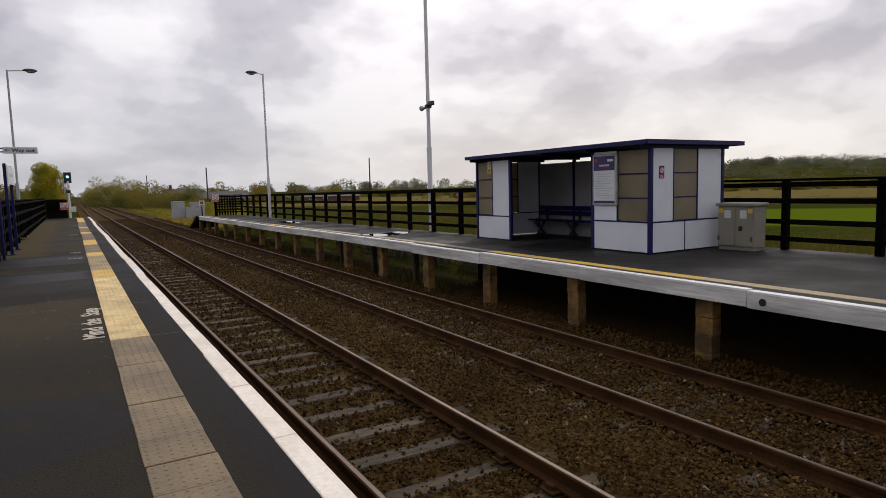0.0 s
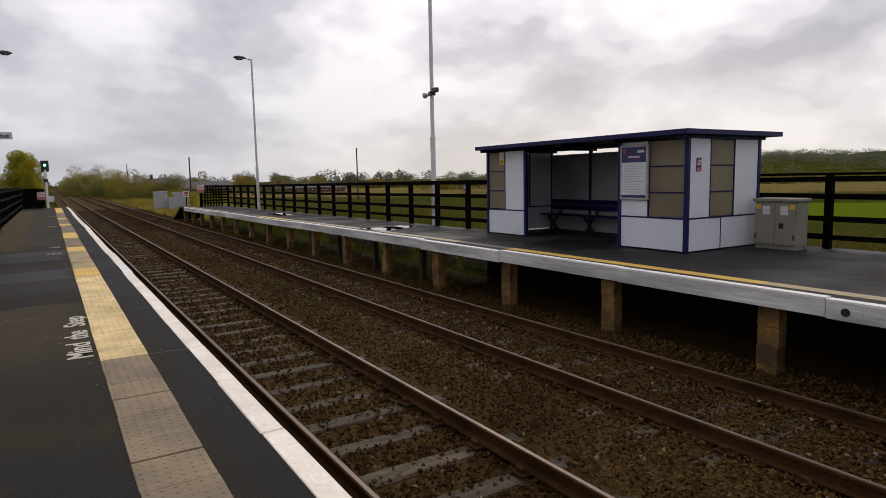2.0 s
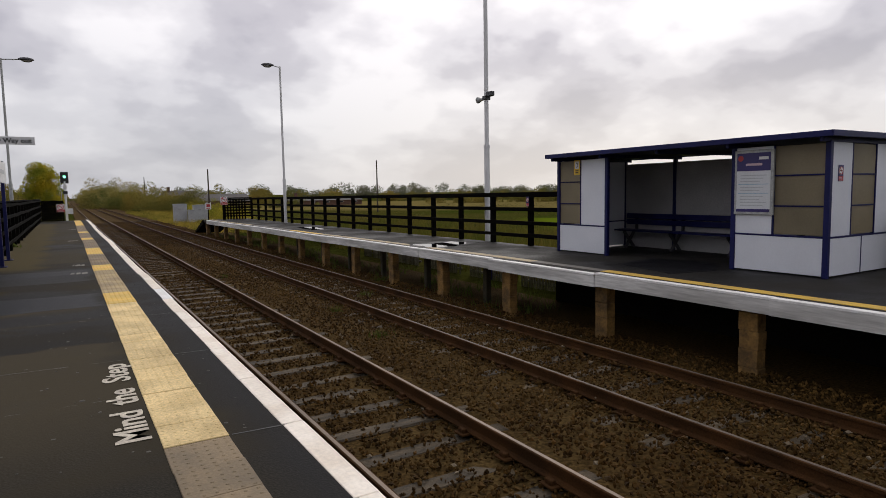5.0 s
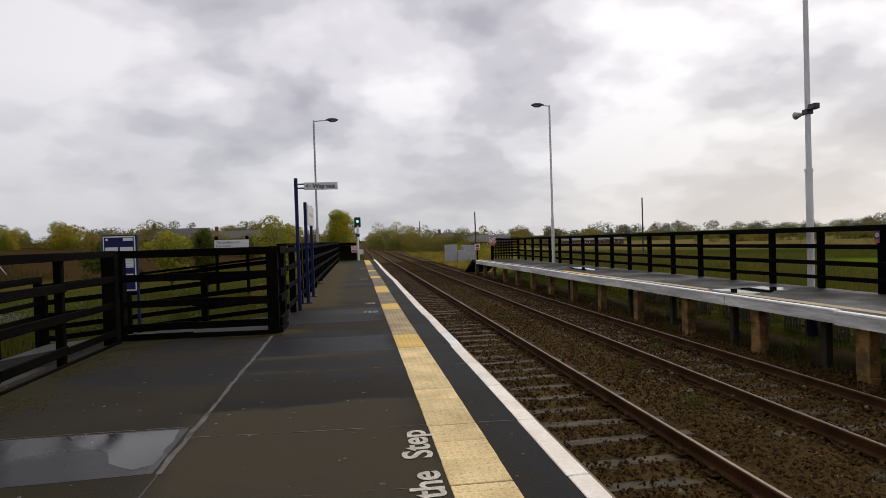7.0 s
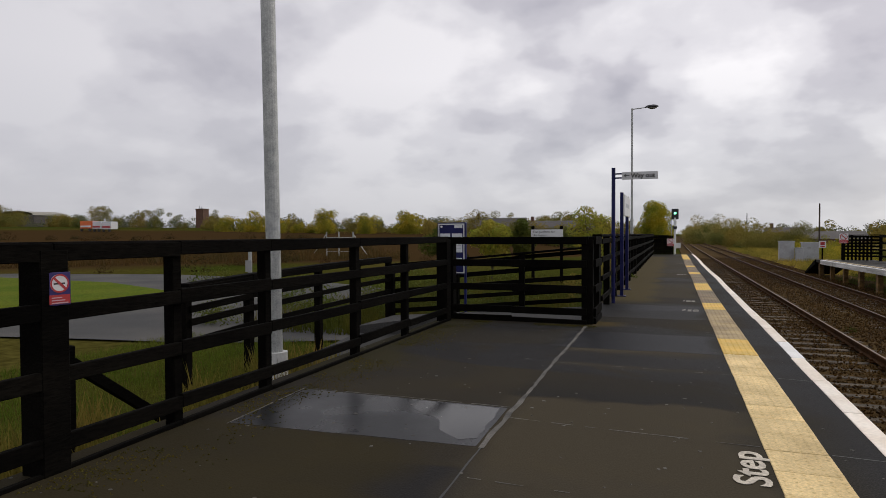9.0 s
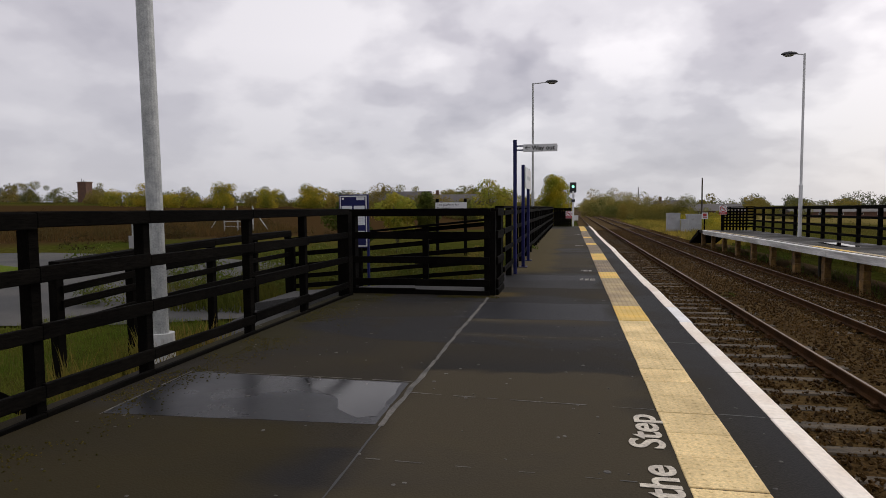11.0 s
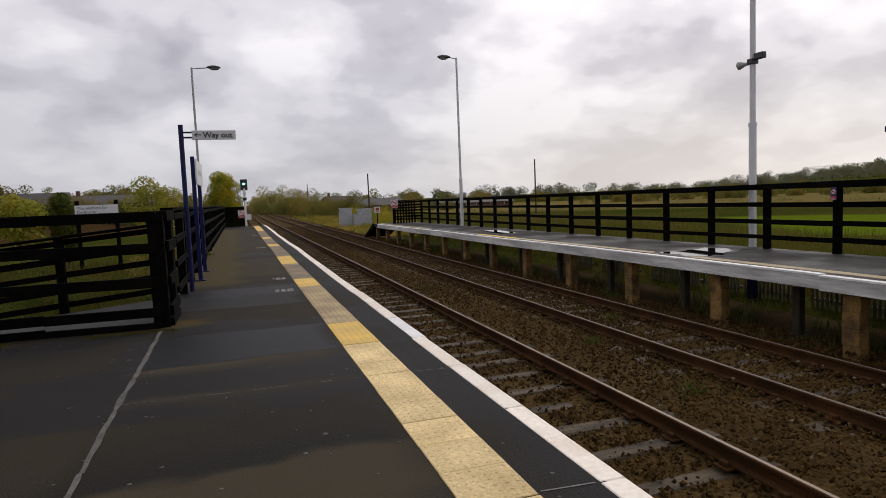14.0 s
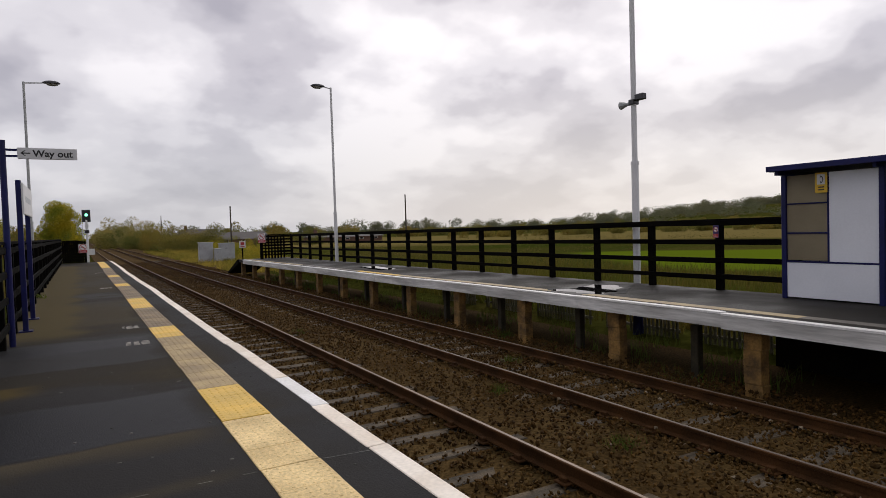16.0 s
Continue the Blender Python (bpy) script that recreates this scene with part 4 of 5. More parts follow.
def wall_panel(axis, fixed, a, b, z0, z1, material, label="", t=0.04, nm="panel"):
    if axis == "x":
        bm = box(fixed - t / 2, fixed + t / 2, a, b, z0, z1, 0.004)
    else:
        bm = box(a, b, fixed - t / 2, fixed + t / 2, z0, z1, 0.004)
    return part(nm, bm, material, sh, label)


def frame_bar(axis, fixed, a, b, z0, z1, t=0.055):
    return wall_panel(axis, fixed, a, b, z0, z1, M["blue"], "", t, "frame_bar")


# front: low panels, upper panels and three panes each side of the opening
wall_panel("x", 0, 0.045, 1.575, 0.03, H0, M["panel"], "white lower panel")
frame_bar("x", 0, 0.045, 1.575, H0, H0 + 0.03)
wall_panel("x", 0, 0.90, 1.575, H0 + 0.03, H1, M["panel"], "white upper panel")
frame_bar("x", 0, 0.87, 0.90, H0 + 0.03, H1)
zs = (H0 + 0.03, 1.155, 1.665, H1)
for z0, z1 in zip(zs[:-1], zs[1:]):
    wall_panel("x", 0.005, 0.045, 0.87, z0 + 0.012, z1 - 0.012, M["mesh_pane"], "dirty brown wired glass pane", 0.02, "pane")
for z in zs[1:3]:
    frame_bar("x", 0, 0.045, 0.87, z - 0.012, z + 0.012)
wall_panel("x", 0, 4.765, L - 0.045, 0.03, H0, M["panel"], "white lower panel")
frame_bar("x", 0, 4.765, L - 0.045, H0, H0 + 0.03)
wall_panel("x", 0, 4.765, 5.52, H0 + 0.03, H1, M["panel"], "white upper panel")
frame_bar("x", 0, 5.52, 5.55, H0 + 0.03, H1)
for z0, z1 in zip(zs[:-1], zs[1:]):
    wall_panel("x", 0.005, 5.55, L - 0.045, z0 + 0.012, z1 - 0.012, M["mesh_pane"], "dirty brown wired glass pane", 0.02, "pane")
for z in zs[1:3]:
    frame_bar("x", 0, 5.55, L - 0.045, z - 0.012, z + 0.012)
# both ends
for y in (0, L):
    wall_panel("y", y, 0.045, 1.03, 0.03, H0, M["panel"], "white lower panel")
    frame_bar("y", y, 1.03, 1.05, 0.03, H0)
    wall_panel("y", y, 1.05, D - 0.045, 0.03, H0, M["panel"], "white lower panel")
    frame_bar("y", y, 0.045, D - 0.045, H0, H0 + 0.03)
    wall_panel("y", y, 0.045, 0.66, H0 + 0.03, H1, M["panel"], "white upper panel")
    wall_panel("y", y, 1.45, D - 0.045, H0 + 0.03, H1, M["panel"], "white upper panel")
    frame_bar("y", y, 0.66, 0.685, H0 + 0.03, H1)
    frame_bar("y", y, 1.425, 1.45, H0 + 0.03, H1)
    for z0, z1 in zip(zs[:-1], zs[1:]):
        wall_panel("y", y, 0.685, 1.425, z0 + 0.012, z1 - 0.012, M["mesh_pane"], "dirty brown wired glass pane", 0.02, "pane")
    for z in zs[1:3]:
        frame_bar("y", y, 0.685, 1.425, z - 0.012, z + 0.012)
# back wall with a gap of daylight under the roof
for a, b in ((0.045, 1.575), (1.665, 3.125), (3.215, 4.675), (4.765, L - 0.045)):
    wall_panel("x", D, a, b, 0.0, 2.11, M["interior"], "grey back panel", 0.04)
    frame_bar("x", D, a, b, 0.62, 0.65)
# roof: thin deck with a navy edge beam, leaning gently back
bm = box(-0.32, D + 0.42, -0.20, L + 0.08, 2.255, 2.315, 0.01)
part("roof", bm, M["dark_metal"], sh, "flat dark roof deck")
for nm, (a, b, c, d) in (("front", (-0.36, -0.32, -0.22, L + 0.10)), ("back", (D + 0.42, D + 0.46, -0.22, L + 0.10))):
    part("roof_edge", box(a, b, c, d, 2.235, 2.33, 0.006), M["blue"], sh, "navy roof edge")
for c, d in ((-0.24, -0.20), (L + 0.08, L + 0.12)):
    part("roof_edge", box(-0.36, D + 0.46, c, d, 2.235, 2.33, 0.006), M["blue"], sh, "navy roof edge")
for y in (0, 1.62, 3.17, 4.72, L):
    part("roof_beam", box(-0.25, D + 0.2, y - 0.03, y + 0.03, 2.17, 2.255, 0.004), M["blue"], sh)

# bench inside
bn = thing("bench", (10.55, 6.1, PZ), "navy slatted metal bench along the shelter's back wall", "bench")
for j in range(3):
    part("seat_slat", box(0.0 + 0.14 * j, 0.12 + 0.14 * j, 0, 4.75, 0.43, 0.47, 0.01), M["blue"], bn)
for j in range(2):
    part("back_slat", box(0.45, 0.48, 0, 4.75, 0.58 + 0.15 * j, 0.71 + 0.15 * j, 0.01), M["blue"], bn)
for y in (0.3, 1.55, 3.05, 4.45):
    bm = beam((0.05, y, 0.42), (0.42, y, 0.0), 0.05, 0.06)
    beam((0.42, y, 0.42), (0.1, y, 0.0), 0.05, 0.06, bm)
    part("leg", bm, M["dark_metal"], bn, "crossed metal leg")
    part("back_bracket", box(0.47, 0.55, y - 0.02, y + 0.02, 0.4, 0.85, 0.004), M["dark_metal"], bn)

# close boarding behind the end fences, seen as solid black
bd_me = mesh_of(box(-0.055, 0.055, -0.012, 0.012, 0, 1.42, 0.005), "board", M["timber"])
for x0, x1, y, z in ((-2.9, -1.6, 50.62, 0.0), (7.65, 9.25, 43.05, pz(43))):
    ef = thing("boarded_screen", (x0, y, z), "black close-boarded screen at the platform end", "fence", "station fences")
    step = 0.12 if x0 < 0 else 0.19          # the screen opposite has gaps between its boards
    for k in range(int((x1 - x0) / step)):
        piece("board", bd_me, ef, (0.06 + step * k, 0, random.uniform(-0.03, 0.02)))

# ---- signs and posts ----

def no_smoking(x, y, z, face, w=0.17, h=0.25, parent_label="small no-smoking sign on the fence post", plate="purple"):
    """A small purple and red plate with a barred ring; face: the way it looks, as an angle about z."""
    s = thing("no_smoking_sign", (x, y, z), parent_label, "sign", "no smoking signs")
    s.rotation_euler = (0, 0, face)
    part("plate", box(-w / 2, w / 2, -0.006, 0, 0, h, 0.004), M[plate], s)
    part("red_band", box(-w / 2 + 0.006, w / 2 - 0.006, -0.009, -0.006, 0.01, h * 0.32), M["red"], s, "red band with small print")
    for j in range(3):
        part("print_bar", box(-w * 0.36, w * 0.36 - 0.02 * j, -0.011, -0.009, h * (0.06 + 0.08 * j), h * (0.09 + 0.08 * j)), M["pink"], s)
    r = w * 0.42
    part("white_disc", tube(r, r, (0, -0.008, h * 0.66), (0, -0.006, h * 0.66), 24), M["sign_white"], s, "white disc")
    bm = bmesh.new()
    n = 24
    for j in range(n):
        a0, a1 = 2 * math.pi * j / n, 2 * math.pi * (j + 1) / n
        q = [(rr * math.cos(a), -0.0095, h * 0.66 + rr * math.sin(a)) for rr, a in ((r, a0), (r, a1), (r * 0.82, a1), (r * 0.82, a0))]
        bm.faces.new([bm.verts.new(p) for p in q])
    bmesh.ops.create_cube(bm, size=1, matrix=Matrix.Translation((0, -0.0095, h * 0.66)) @ Matrix.Rotation(radians(-45), 4, "Y") @ Matrix.Diagonal((0.018 * w / 0.17, 0.001, 2 * r * 0.9, 1)))
    part("red_ring", bm, M["red"], s, "red barred ring")
    part("cigarette", box(-r * 0.62, r * 0.55, -0.0092, -0.008, h * 0.63, h * 0.68), M["black"], s)
    return s


FACE_W = math.radians(-90)      # a plate that looks towards -x
no_smoking(9.19, 12.65, PZ + 1.06, FACE_W, 0.13, 0.26)
no_smoking(-5.362, 4.085, 1.09, math.radians(82), 0.145, 0.215, "purple no-smoking sign on the fence post")
no_smoking(9.18, 4.715, PZ + 1.55, 0.0, 0.15, 0.26, "small no-smoking sign on the shelter's white end panel")
no_smoking(7.6, 42.7, PZ + 0.85, 0.0, 0.45, 0.55, "white and red trespass sign on the platform end fence", "sign_white")
no_smoking(-1.75, 50.2, 0.62, 0.0, 0.48, 0.55, "white and red trespass sign on the platform end fence", "sign_white")

# poster case on the shelter's front
pc = thing("poster_case", (8.86, 5.60, PZ + 1.0), "silver-framed information poster with purple heading on the shelter", "poster")
part("frame", box(-0.05, 0, 0, 0.72, 0, 1.12, 0.008), M["galv"], pc, "silver frame")
part("sheet", box(-0.054, -0.05, 0.05, 0.67, 0.05, 1.07), M["paper"], pc)
part("heading", box(-0.057, -0.054, 0.05, 0.67, 0.76, 1.07), M["purple"], pc, "purple heading")
part("footer", box(-0.057, -0.054, 0.05, 0.67, 0.05, 0.10), M["purple"], pc)
part("round_mark", tube(0.05, 0.05, (-0.06, 0.60, 0.98), (-0.057, 0.60, 0.98), 16), M["red"], pc, "red round mark")
part("logo_bar", box(-0.059, -0.057, 0.09, 0.26, 0.95, 1.0), M["sign_white"], pc)
part("title_bar", box(-0.059, -0.057, 0.2, 0.5, 0.85, 0.89), M["pink"], pc)
for j in range(11):
    if j in (3, 6):
        part("rule_line", box(-0.057, -0.054, 0.08, 0.64, 0.68 - 0.052 * j, 0.69 - 0.052 * j), M["sky_print"], pc)
    else:
        part("text_bar", box(-0.057, -0.054, 0.12 + 0.06 * (j % 3), 0.6, 0.675 - 0.052 * j, 0.69 - 0.052 * j), M["print_grey"], pc)
# telephone sign on the far end of the shelter
ts = thing("telephone_sign", (8.84, 10.27, PZ + 1.83), "yellow and white help-telephone sign on the shelter", "sign")
part("plate", box(-0.012, 0, 0, 0.2, 0, 0.34, 0.004), M["yellow_sign"], ts)
part("white_square", box(-0.015, -0.012, 0.035, 0.165, 0.14, 0.31), M["sign_white"], ts)
bm = bmesh.new()
for k in range(6):
    a0, a1 = radians(-62 + 20.7 * k), radians(-62 + 20.7 * (k + 1))
    wd = 0.030 if k in (0, 5) else 0.014
    q = [(-0.0165, 0.135 - r * math.cos(a), 0.222 + r * math.sin(a)) for r, a in ((0.075, a0), (0.075, a1), (0.075 - wd, a1), (0.075 - wd, a0))]
    bm.faces.new([bm.verts.new(c) for c in q])
bmesh.ops.recalc_face_normals(bm, faces=bm.faces)
part("handset_mark", bm, M["black"], ts, "black telephone handset")
for j in range(2):
    part("text_bar", box(-0.014, -0.012, 0.05, 0.15, 0.04 + 0.045 * j, 0.06 + 0.045 * j), M["black"], ts)

# grey equipment cabinet beside the shelter
cb = thing("equipment_cabinet", (10.72, 3.66, PZ), "grey-painted steel equipment cabinet with two doors", "cabinet")
part("plinth", box(0.02, 0.38, 0.02, 0.82, 0, 0.07, 0.005), M["steel_grey"], cb)
part("body", box(0, 0.4, 0, 0.84, 0.07, 0.93, 0.01), M["steel_grey"], cb)
part("lid", box(-0.045, 0.44, -0.04, 0.88, 0.93, 1.0, 0.015), M["steel_grey"], cb, "overhanging lid")
for j in range(2):
    dr = part("door", box(-0.022, 0, 0.02 + 0.405 * j, 0.415 + 0.405 * j, 0.1, 0.91, 0.006), M["steel_grey"], cb, "grey door")
    part("notice", box(-0.026, -0.022, 0.16 + 0.36 * j, 0.31 + 0.36 * j, 0.68, 0.85), M["sign_white"], dr, "white paper notice")
    part("warning_label", box(-0.026, -0.022, 0.03 + 0.67 * j, 0.13 + 0.67 * j, 0.79, 0.88), M["yellow_sign"], dr, "yellow warning label")
    part("hinge", box(-0.035, -0.022, 0.02 + 0.76 * j, 0.06 + 0.76 * j, 0.2, 0.3), M["dark_metal"], dr)
part("lock", box(-0.045, -0.022, 0.24, 0.33, 0.42, 0.52, 0.01), M["rail"], cb, "rusty lock")


# ---- lamp columns ----
def lamp_column(x, y, z0, height, mat_key, arm=0.45, arm_dir=(-1, 0), label="", step=2.3, r=(0.085, 0.05), lean=(0, 0)):
    """A stepped steel column with a short outreach arm and a flat lantern."""
    c = thing("lamp_column", (x, y, z0), label, "lamp post", "lamp columns")
    lx, ly = lean
    part("column", tube(r[0], r[0], (0, 0, 0), (lx * step / height, ly * step / height, step), 16), M[mat_key], c)
    part("collar", tube(r[0] + 0.012, r[0] + 0.012, (lx * step / height, ly * step / height, step - 0.04), (lx * step / height, ly * step / height, step + 0.04), 16), M[mat_key], c)
    part("upper_column", tube(r[1] + 0.012, r[1], (lx * step / height, ly * step / height, step), (lx, ly, height), 14), M[mat_key], c)
    if arm:
        d = Vector((arm_dir[0], arm_dir[1], 0)).normalized()
        top = Vector((lx, ly, height - 0.05))
        part("arm", tube(0.03, 0.025, top, top + d * arm + Vector((0, 0, 0.06)), 10), M[mat_key], c)
        bm = bmesh.new()
        bmesh.ops.create_uvsphere(bm, u_segments=16, v_segments=8, radius=0.5)
        for v in bm.verts:
            v.co.x *= 0.72
            v.co.y *= 0.30
            v.co.z *= 0.24 if v.co.z > 0 else 0.10
        hd = part("lantern", bm, M["dark_metal"], c, "flat dark lantern", loc=top + d * (arm + 0.3) + Vector((0, 0, 0.07)), rz=math.atan2(d.y, d.x))
        bm = bmesh.new()
        bmesh.ops.create_uvsphere(bm, u_segments=14, v_segments=6, radius=0.5)
        for v in bm.verts:
            v.co.x *= 0.5
            v.co.y *= 0.24
            v.co.z *= 0.1 if v.co.z > 0 else 0.2
        part("bowl", bm, M["lens"], hd, "grey lens bowl", loc=(0.03, 0, -0.03))
    return c


lamp_column(9.05, 33.9, pz(33.9), 8.56, "pole_white", 0.35, (-1, 0.05), "white-painted lamp column with a flat lantern", 2.4)
lamp_column(-3.75, 37.6, -1.1, 9.6, "galv", 0.75, (1, 0), "grey galvanised lamp column with a flat lantern", 3.4)
lc = lamp_column(9.63, 15.15, -1.2, 10.6, "pole_white", 0.35, (-1, 0), "tall white-painted column with loudspeakers and a camera", 4.13, (0.085, 0.055))
part("base_sleeve", tube(0.13, 0.12, (0, 0, 0), (0, 0, 0.52), 14), M["blue"], lc, "dark blue sleeve at the foot")
part("cable_box", box(-0.1, 0.1, -0.08, 0.08, 5.52, 5.64, 0.01), M["dark_metal"], lc)
bm = tube(0.03, 0.10, (0, 0.02, 0), (-0.02, 0.24, 0.0), 14)
tube(0.045, 0.045, (0, -0.1, 0), (0, 0.03, 0), 12, bm)
part("horn_speaker", bm, M["galv"], lc, "grey horn loudspeaker", loc=(-0.05, 0.1, 5.55))
part("camera_box", box(-0.07, 0.07, -0.34, -0.08, 5.60, 5.74, 0.015), M["dark_metal"], lc, "dark camera housing")
lc2 = lamp_column(11.85, 1.4, -1.2, 10.6, "pole_white", 0.35, (-1, 0), "tall white-painted column with a loudspeaker", 3.5, (0.085, 0.055))
part("horn_speaker", box(-0.1, 0.1, 0.1, 0.34, 4.58, 4.82, 0.02), M["dark_metal"], lc2, "dark loudspeaker box")
lamp_column(-6.36, 7.86, -0.9, 9.6, "galv", 0.35, (1, 0), "mottled grey galvanised lamp column behind the fence", 6.5, (0.09, 0.066), lean=(-0.09, -0.06))
part("footing", tube(0.15, 0.14, (-6.36, 7.86, -0.95), (-6.36, 7.86, 0.06), 12), M["cab_pale"]).name = "concrete_footing"
tagged(bpy.data.objects["concrete_footing"], "pale concrete footing of the lamp column", "footing")
# ---- way-out sign and name board ----
wo = thing("way_out_sign", (-2.86, 15.45, -0.03), "white way-out sign on a navy post", "sign")
part("post", tube(0.042, 0.042, (0, 0, 0), (0, 0, 3.02), 14), M["blue"], wo, "navy post")
part("bracket", box(0.04, 0.24, -0.015, 0.015, 2.87, 2.90), M["blue"], wo)
part("bracket", box(0.04, 0.24, -0.015, 0.015, 2.78, 2.81), M["blue"], wo)
bd = part("board", box(0.18, 0.93, -0.02, 0.02, 2.755, 2.92, 0.006), M["sign_white"], wo, "white sign board")
lettering("Way out", 0.135, M["black"], bd, (0.37, -0.0225, 2.792), (math.pi / 2, 0, 0), "words", stretch=1.04, bold=0.0035)
bm = box(0.24, 0.34, -0.0225, -0.021, 2.832, 2.848)
v = [bm.verts.new(p) for p in ((0.215, -0.0225, 2.84), (0.27, -0.0225, 2.80), (0.285, -0.0225, 2.80), (0.24, -0.0225, 2.84), (0.285, -0.0225, 2.88), (0.27, -0.0225, 2.88))]
bm.faces.new(v)
part("arrow", bm, M["black"], bd, "black arrow")
nb = thing("name_board", (-2.80, 17.1, 0), "station name board on two navy posts, seen edge on", "sign")
for y in (0.0, 1.9):
    part("post", box(-0.04, 0.04, y - 0.04, y + 0.04, 0, 2.55, 0.006), M["blue"], nb, "navy post")
    part("foot_plate", box(-0.1, 0.1, y - 0.1, y + 0.1, 0, 0.02), M["blue"], nb)
part("board", box(0.045, 0.075, -0.15, 2.05, 1.98, 2.5, 0.006), M["sign_white"], nb, "white board")
part("print_bar", box(0.0755, 0.0775, 0.3, 1.6, 2.2, 2.3), M["print_grey"], nb)

# ---- notices beyond the near fence ----
nt = thing("notice_board", (-6.49, 14.09, -0.53), "navy-framed timetable board with paper sheets", "notice board")
for x in (0.02, 0.63):
    part("post", box(x - 0.025, x + 0.025, -0.025, 0.025, 0, 2.33, 0.005), M["blue"], nt, "navy post")
part("frame", box(0.0, 0.65, -0.05, -0.01, 1.2, 2.33, 0.008), M["blue"], nt, "navy frame")
part("silver_edge", box(0.025, 0.625, -0.056, -0.05, 1.225, 2.305), M["cab_pale"], nt, "silver edge")
part("heading", box(0.05, 0.6, -0.059, -0.056, 2.11, 2.28), M["blue"], nt, "navy heading")
part("backing", box(0.05, 0.6, -0.059, -0.056, 1.25, 2.11), M["blue"], nt)
part("logo_bar", box(0.4, 0.58, -0.062, -0.059, 2.21, 2.27), M["sign_white"], nt)
part("round_mark", tube(0.025, 0.025, (0.1, -0.062, 2.24), (0.1, -0.059, 2.24), 12), M["sign_white"], nt)
for a, b, c, d in ((0.07, 0.30, 1.99, 2.09), (0.34, 0.58, 1.98, 2.09), (0.07, 0.29, 1.6, 1.96), (0.33, 0.58, 1.68, 1.95), (0.08, 0.57, 1.42, 1.56)):
    sh_ = part("paper_sheet", box(a, b, -0.063, -0.059, c, d), M["paper"], nt, "white paper sheet")
    for j in range(int((d - c) / 0.06)):
        part("text_bar", box(a + 0.02, b - 0.03, -0.065, -0.063, c + 0.02 + 0.06 * j, c + 0.035 + 0.06 * j), M["print_grey"], sh_)
ps = thing("platform_sign", (-8.02, 31.0, -1.3), "white sign on two dark posts beyond the ramp", "sign")
for x in (0.08, 1.45):
    part("post", box(x - 0.07, x + 0.07, -0.05, 0.05, 0, 3.24, 0.008), M["timber"], ps)
bd = part("board", box(0, 1.53, -0.08, -0.05, 2.6, 3.06, 0.006), M["sign_white"], ps, "white board")
lettering("This platform for", 0.155, M["black"], bd, (0.08, -0.083, 2.90), (math.pi / 2, 0, 0), "words")
lettering("Darlington", 0.155, M["black"], bd, (0.08, -0.083, 2.74), (math.pi / 2, 0, 0), "words")

# ---- signal ----
sg = thing("railway_signal", (-1.40, 58, -1.0), "colour-light railway signal showing green on a pale post", "signal")
part("post", tube(0.09, 0.08, (0, 0, 0), (0, 0, 3.9), 12), M["pole_white"], sg)
part("head", box(-0.28, 0.28, -0.05, 0.15, 3.75, 4.65, 0.03), M["black"], sg, "black signal head")
part("hood", tube(0.13, 0.13, (0, -0.25, 4.28), (0, -0.05, 4.28), 16, caps=False), M["black"], sg)
part("lamp", tube(0.105, 0.105, (0, -0.09, 4.27), (0, -0.055, 4.27), 16), M["signal_green"], sg, "green lamp")
part("plate", box(-0.16, 0.16, -0.14, -0.11, 2.9, 3.15), M["black"], sg)
part("plate", box(-0.12, 0.12, -0.14, -0.11, 3.3, 3.6), M["sign_white"], sg)
part("plate", box(0.05, 0.45, -0.14, -0.11, 1.3, 1.75), M["sign_white"], sg, "small white plate")
part("ladder", box(-0.3, -0.26, 0.1, 0.14, 0, 3.7), M["galv"], sg)

# ---- cabinets by the far ramp ----
cab_grey = mat("weathered_grey_cabinet", (0.40, 0.41, 0.42), (0.33, 0.335, 0.34), 1.5, 0.55, 0.05, 30, fine=0.1)
for x, y, w, h, d in ((10.3, 66.0, 1.2, 1.85, 0.9), (11.5, 65.2, 0.62, 1.25, 0.6), (12.2, 66.4, 1.35, 1.72, 0.8)):
    lc_ = thing("lineside_cabinet", (x - 2.6, y, -1.1), "pale grey lineside equipment cabinet", "cabinet", "lineside cabinets")
    part("body", box(0, w, 0, d, 0.1, h, 0.015), cab_grey, lc_)
    part("plinth", box(-0.04, w + 0.04, -0.04, d + 0.04, 0, 0.1), M["grey_line"], lc_)
    part("lid", box(-0.05, w + 0.05, -0.05, d + 0.05, h, h + 0.06, 0.01), cab_grey, lc_)
    part("door", box(0.04, w - 0.04, -0.02, 0, 0.2, h - 0.1, 0.006), cab_grey, lc_)
    part("label_plate", box(w * 0.3, w * 0.5, -0.025, -0.02, h * 0.7, h * 0.78), M["sign_grey"], lc_)


wp = thing("warning_sign", (7.3, 46.6, -0.95), "small white and red warning sign on a dark post", "sign")
part("post", box(-0.035, 0.035, -0.035, 0.035, -0.2, 1.75, 0.006), M["timber"], wp)
part("plate", box(-0.2, 0.2, -0.06, -0.04, 1.55, 1.98, 0.006), M["sign_white"], wp, "white plate")
part("red_mark", box(-0.12, 0.12, -0.065, -0.06, 1.72, 1.92), M["red"], wp, "red mark")
part("print_bar", box(-0.13, 0.13, -0.065, -0.06, 1.60, 1.66), M["red"], wp)

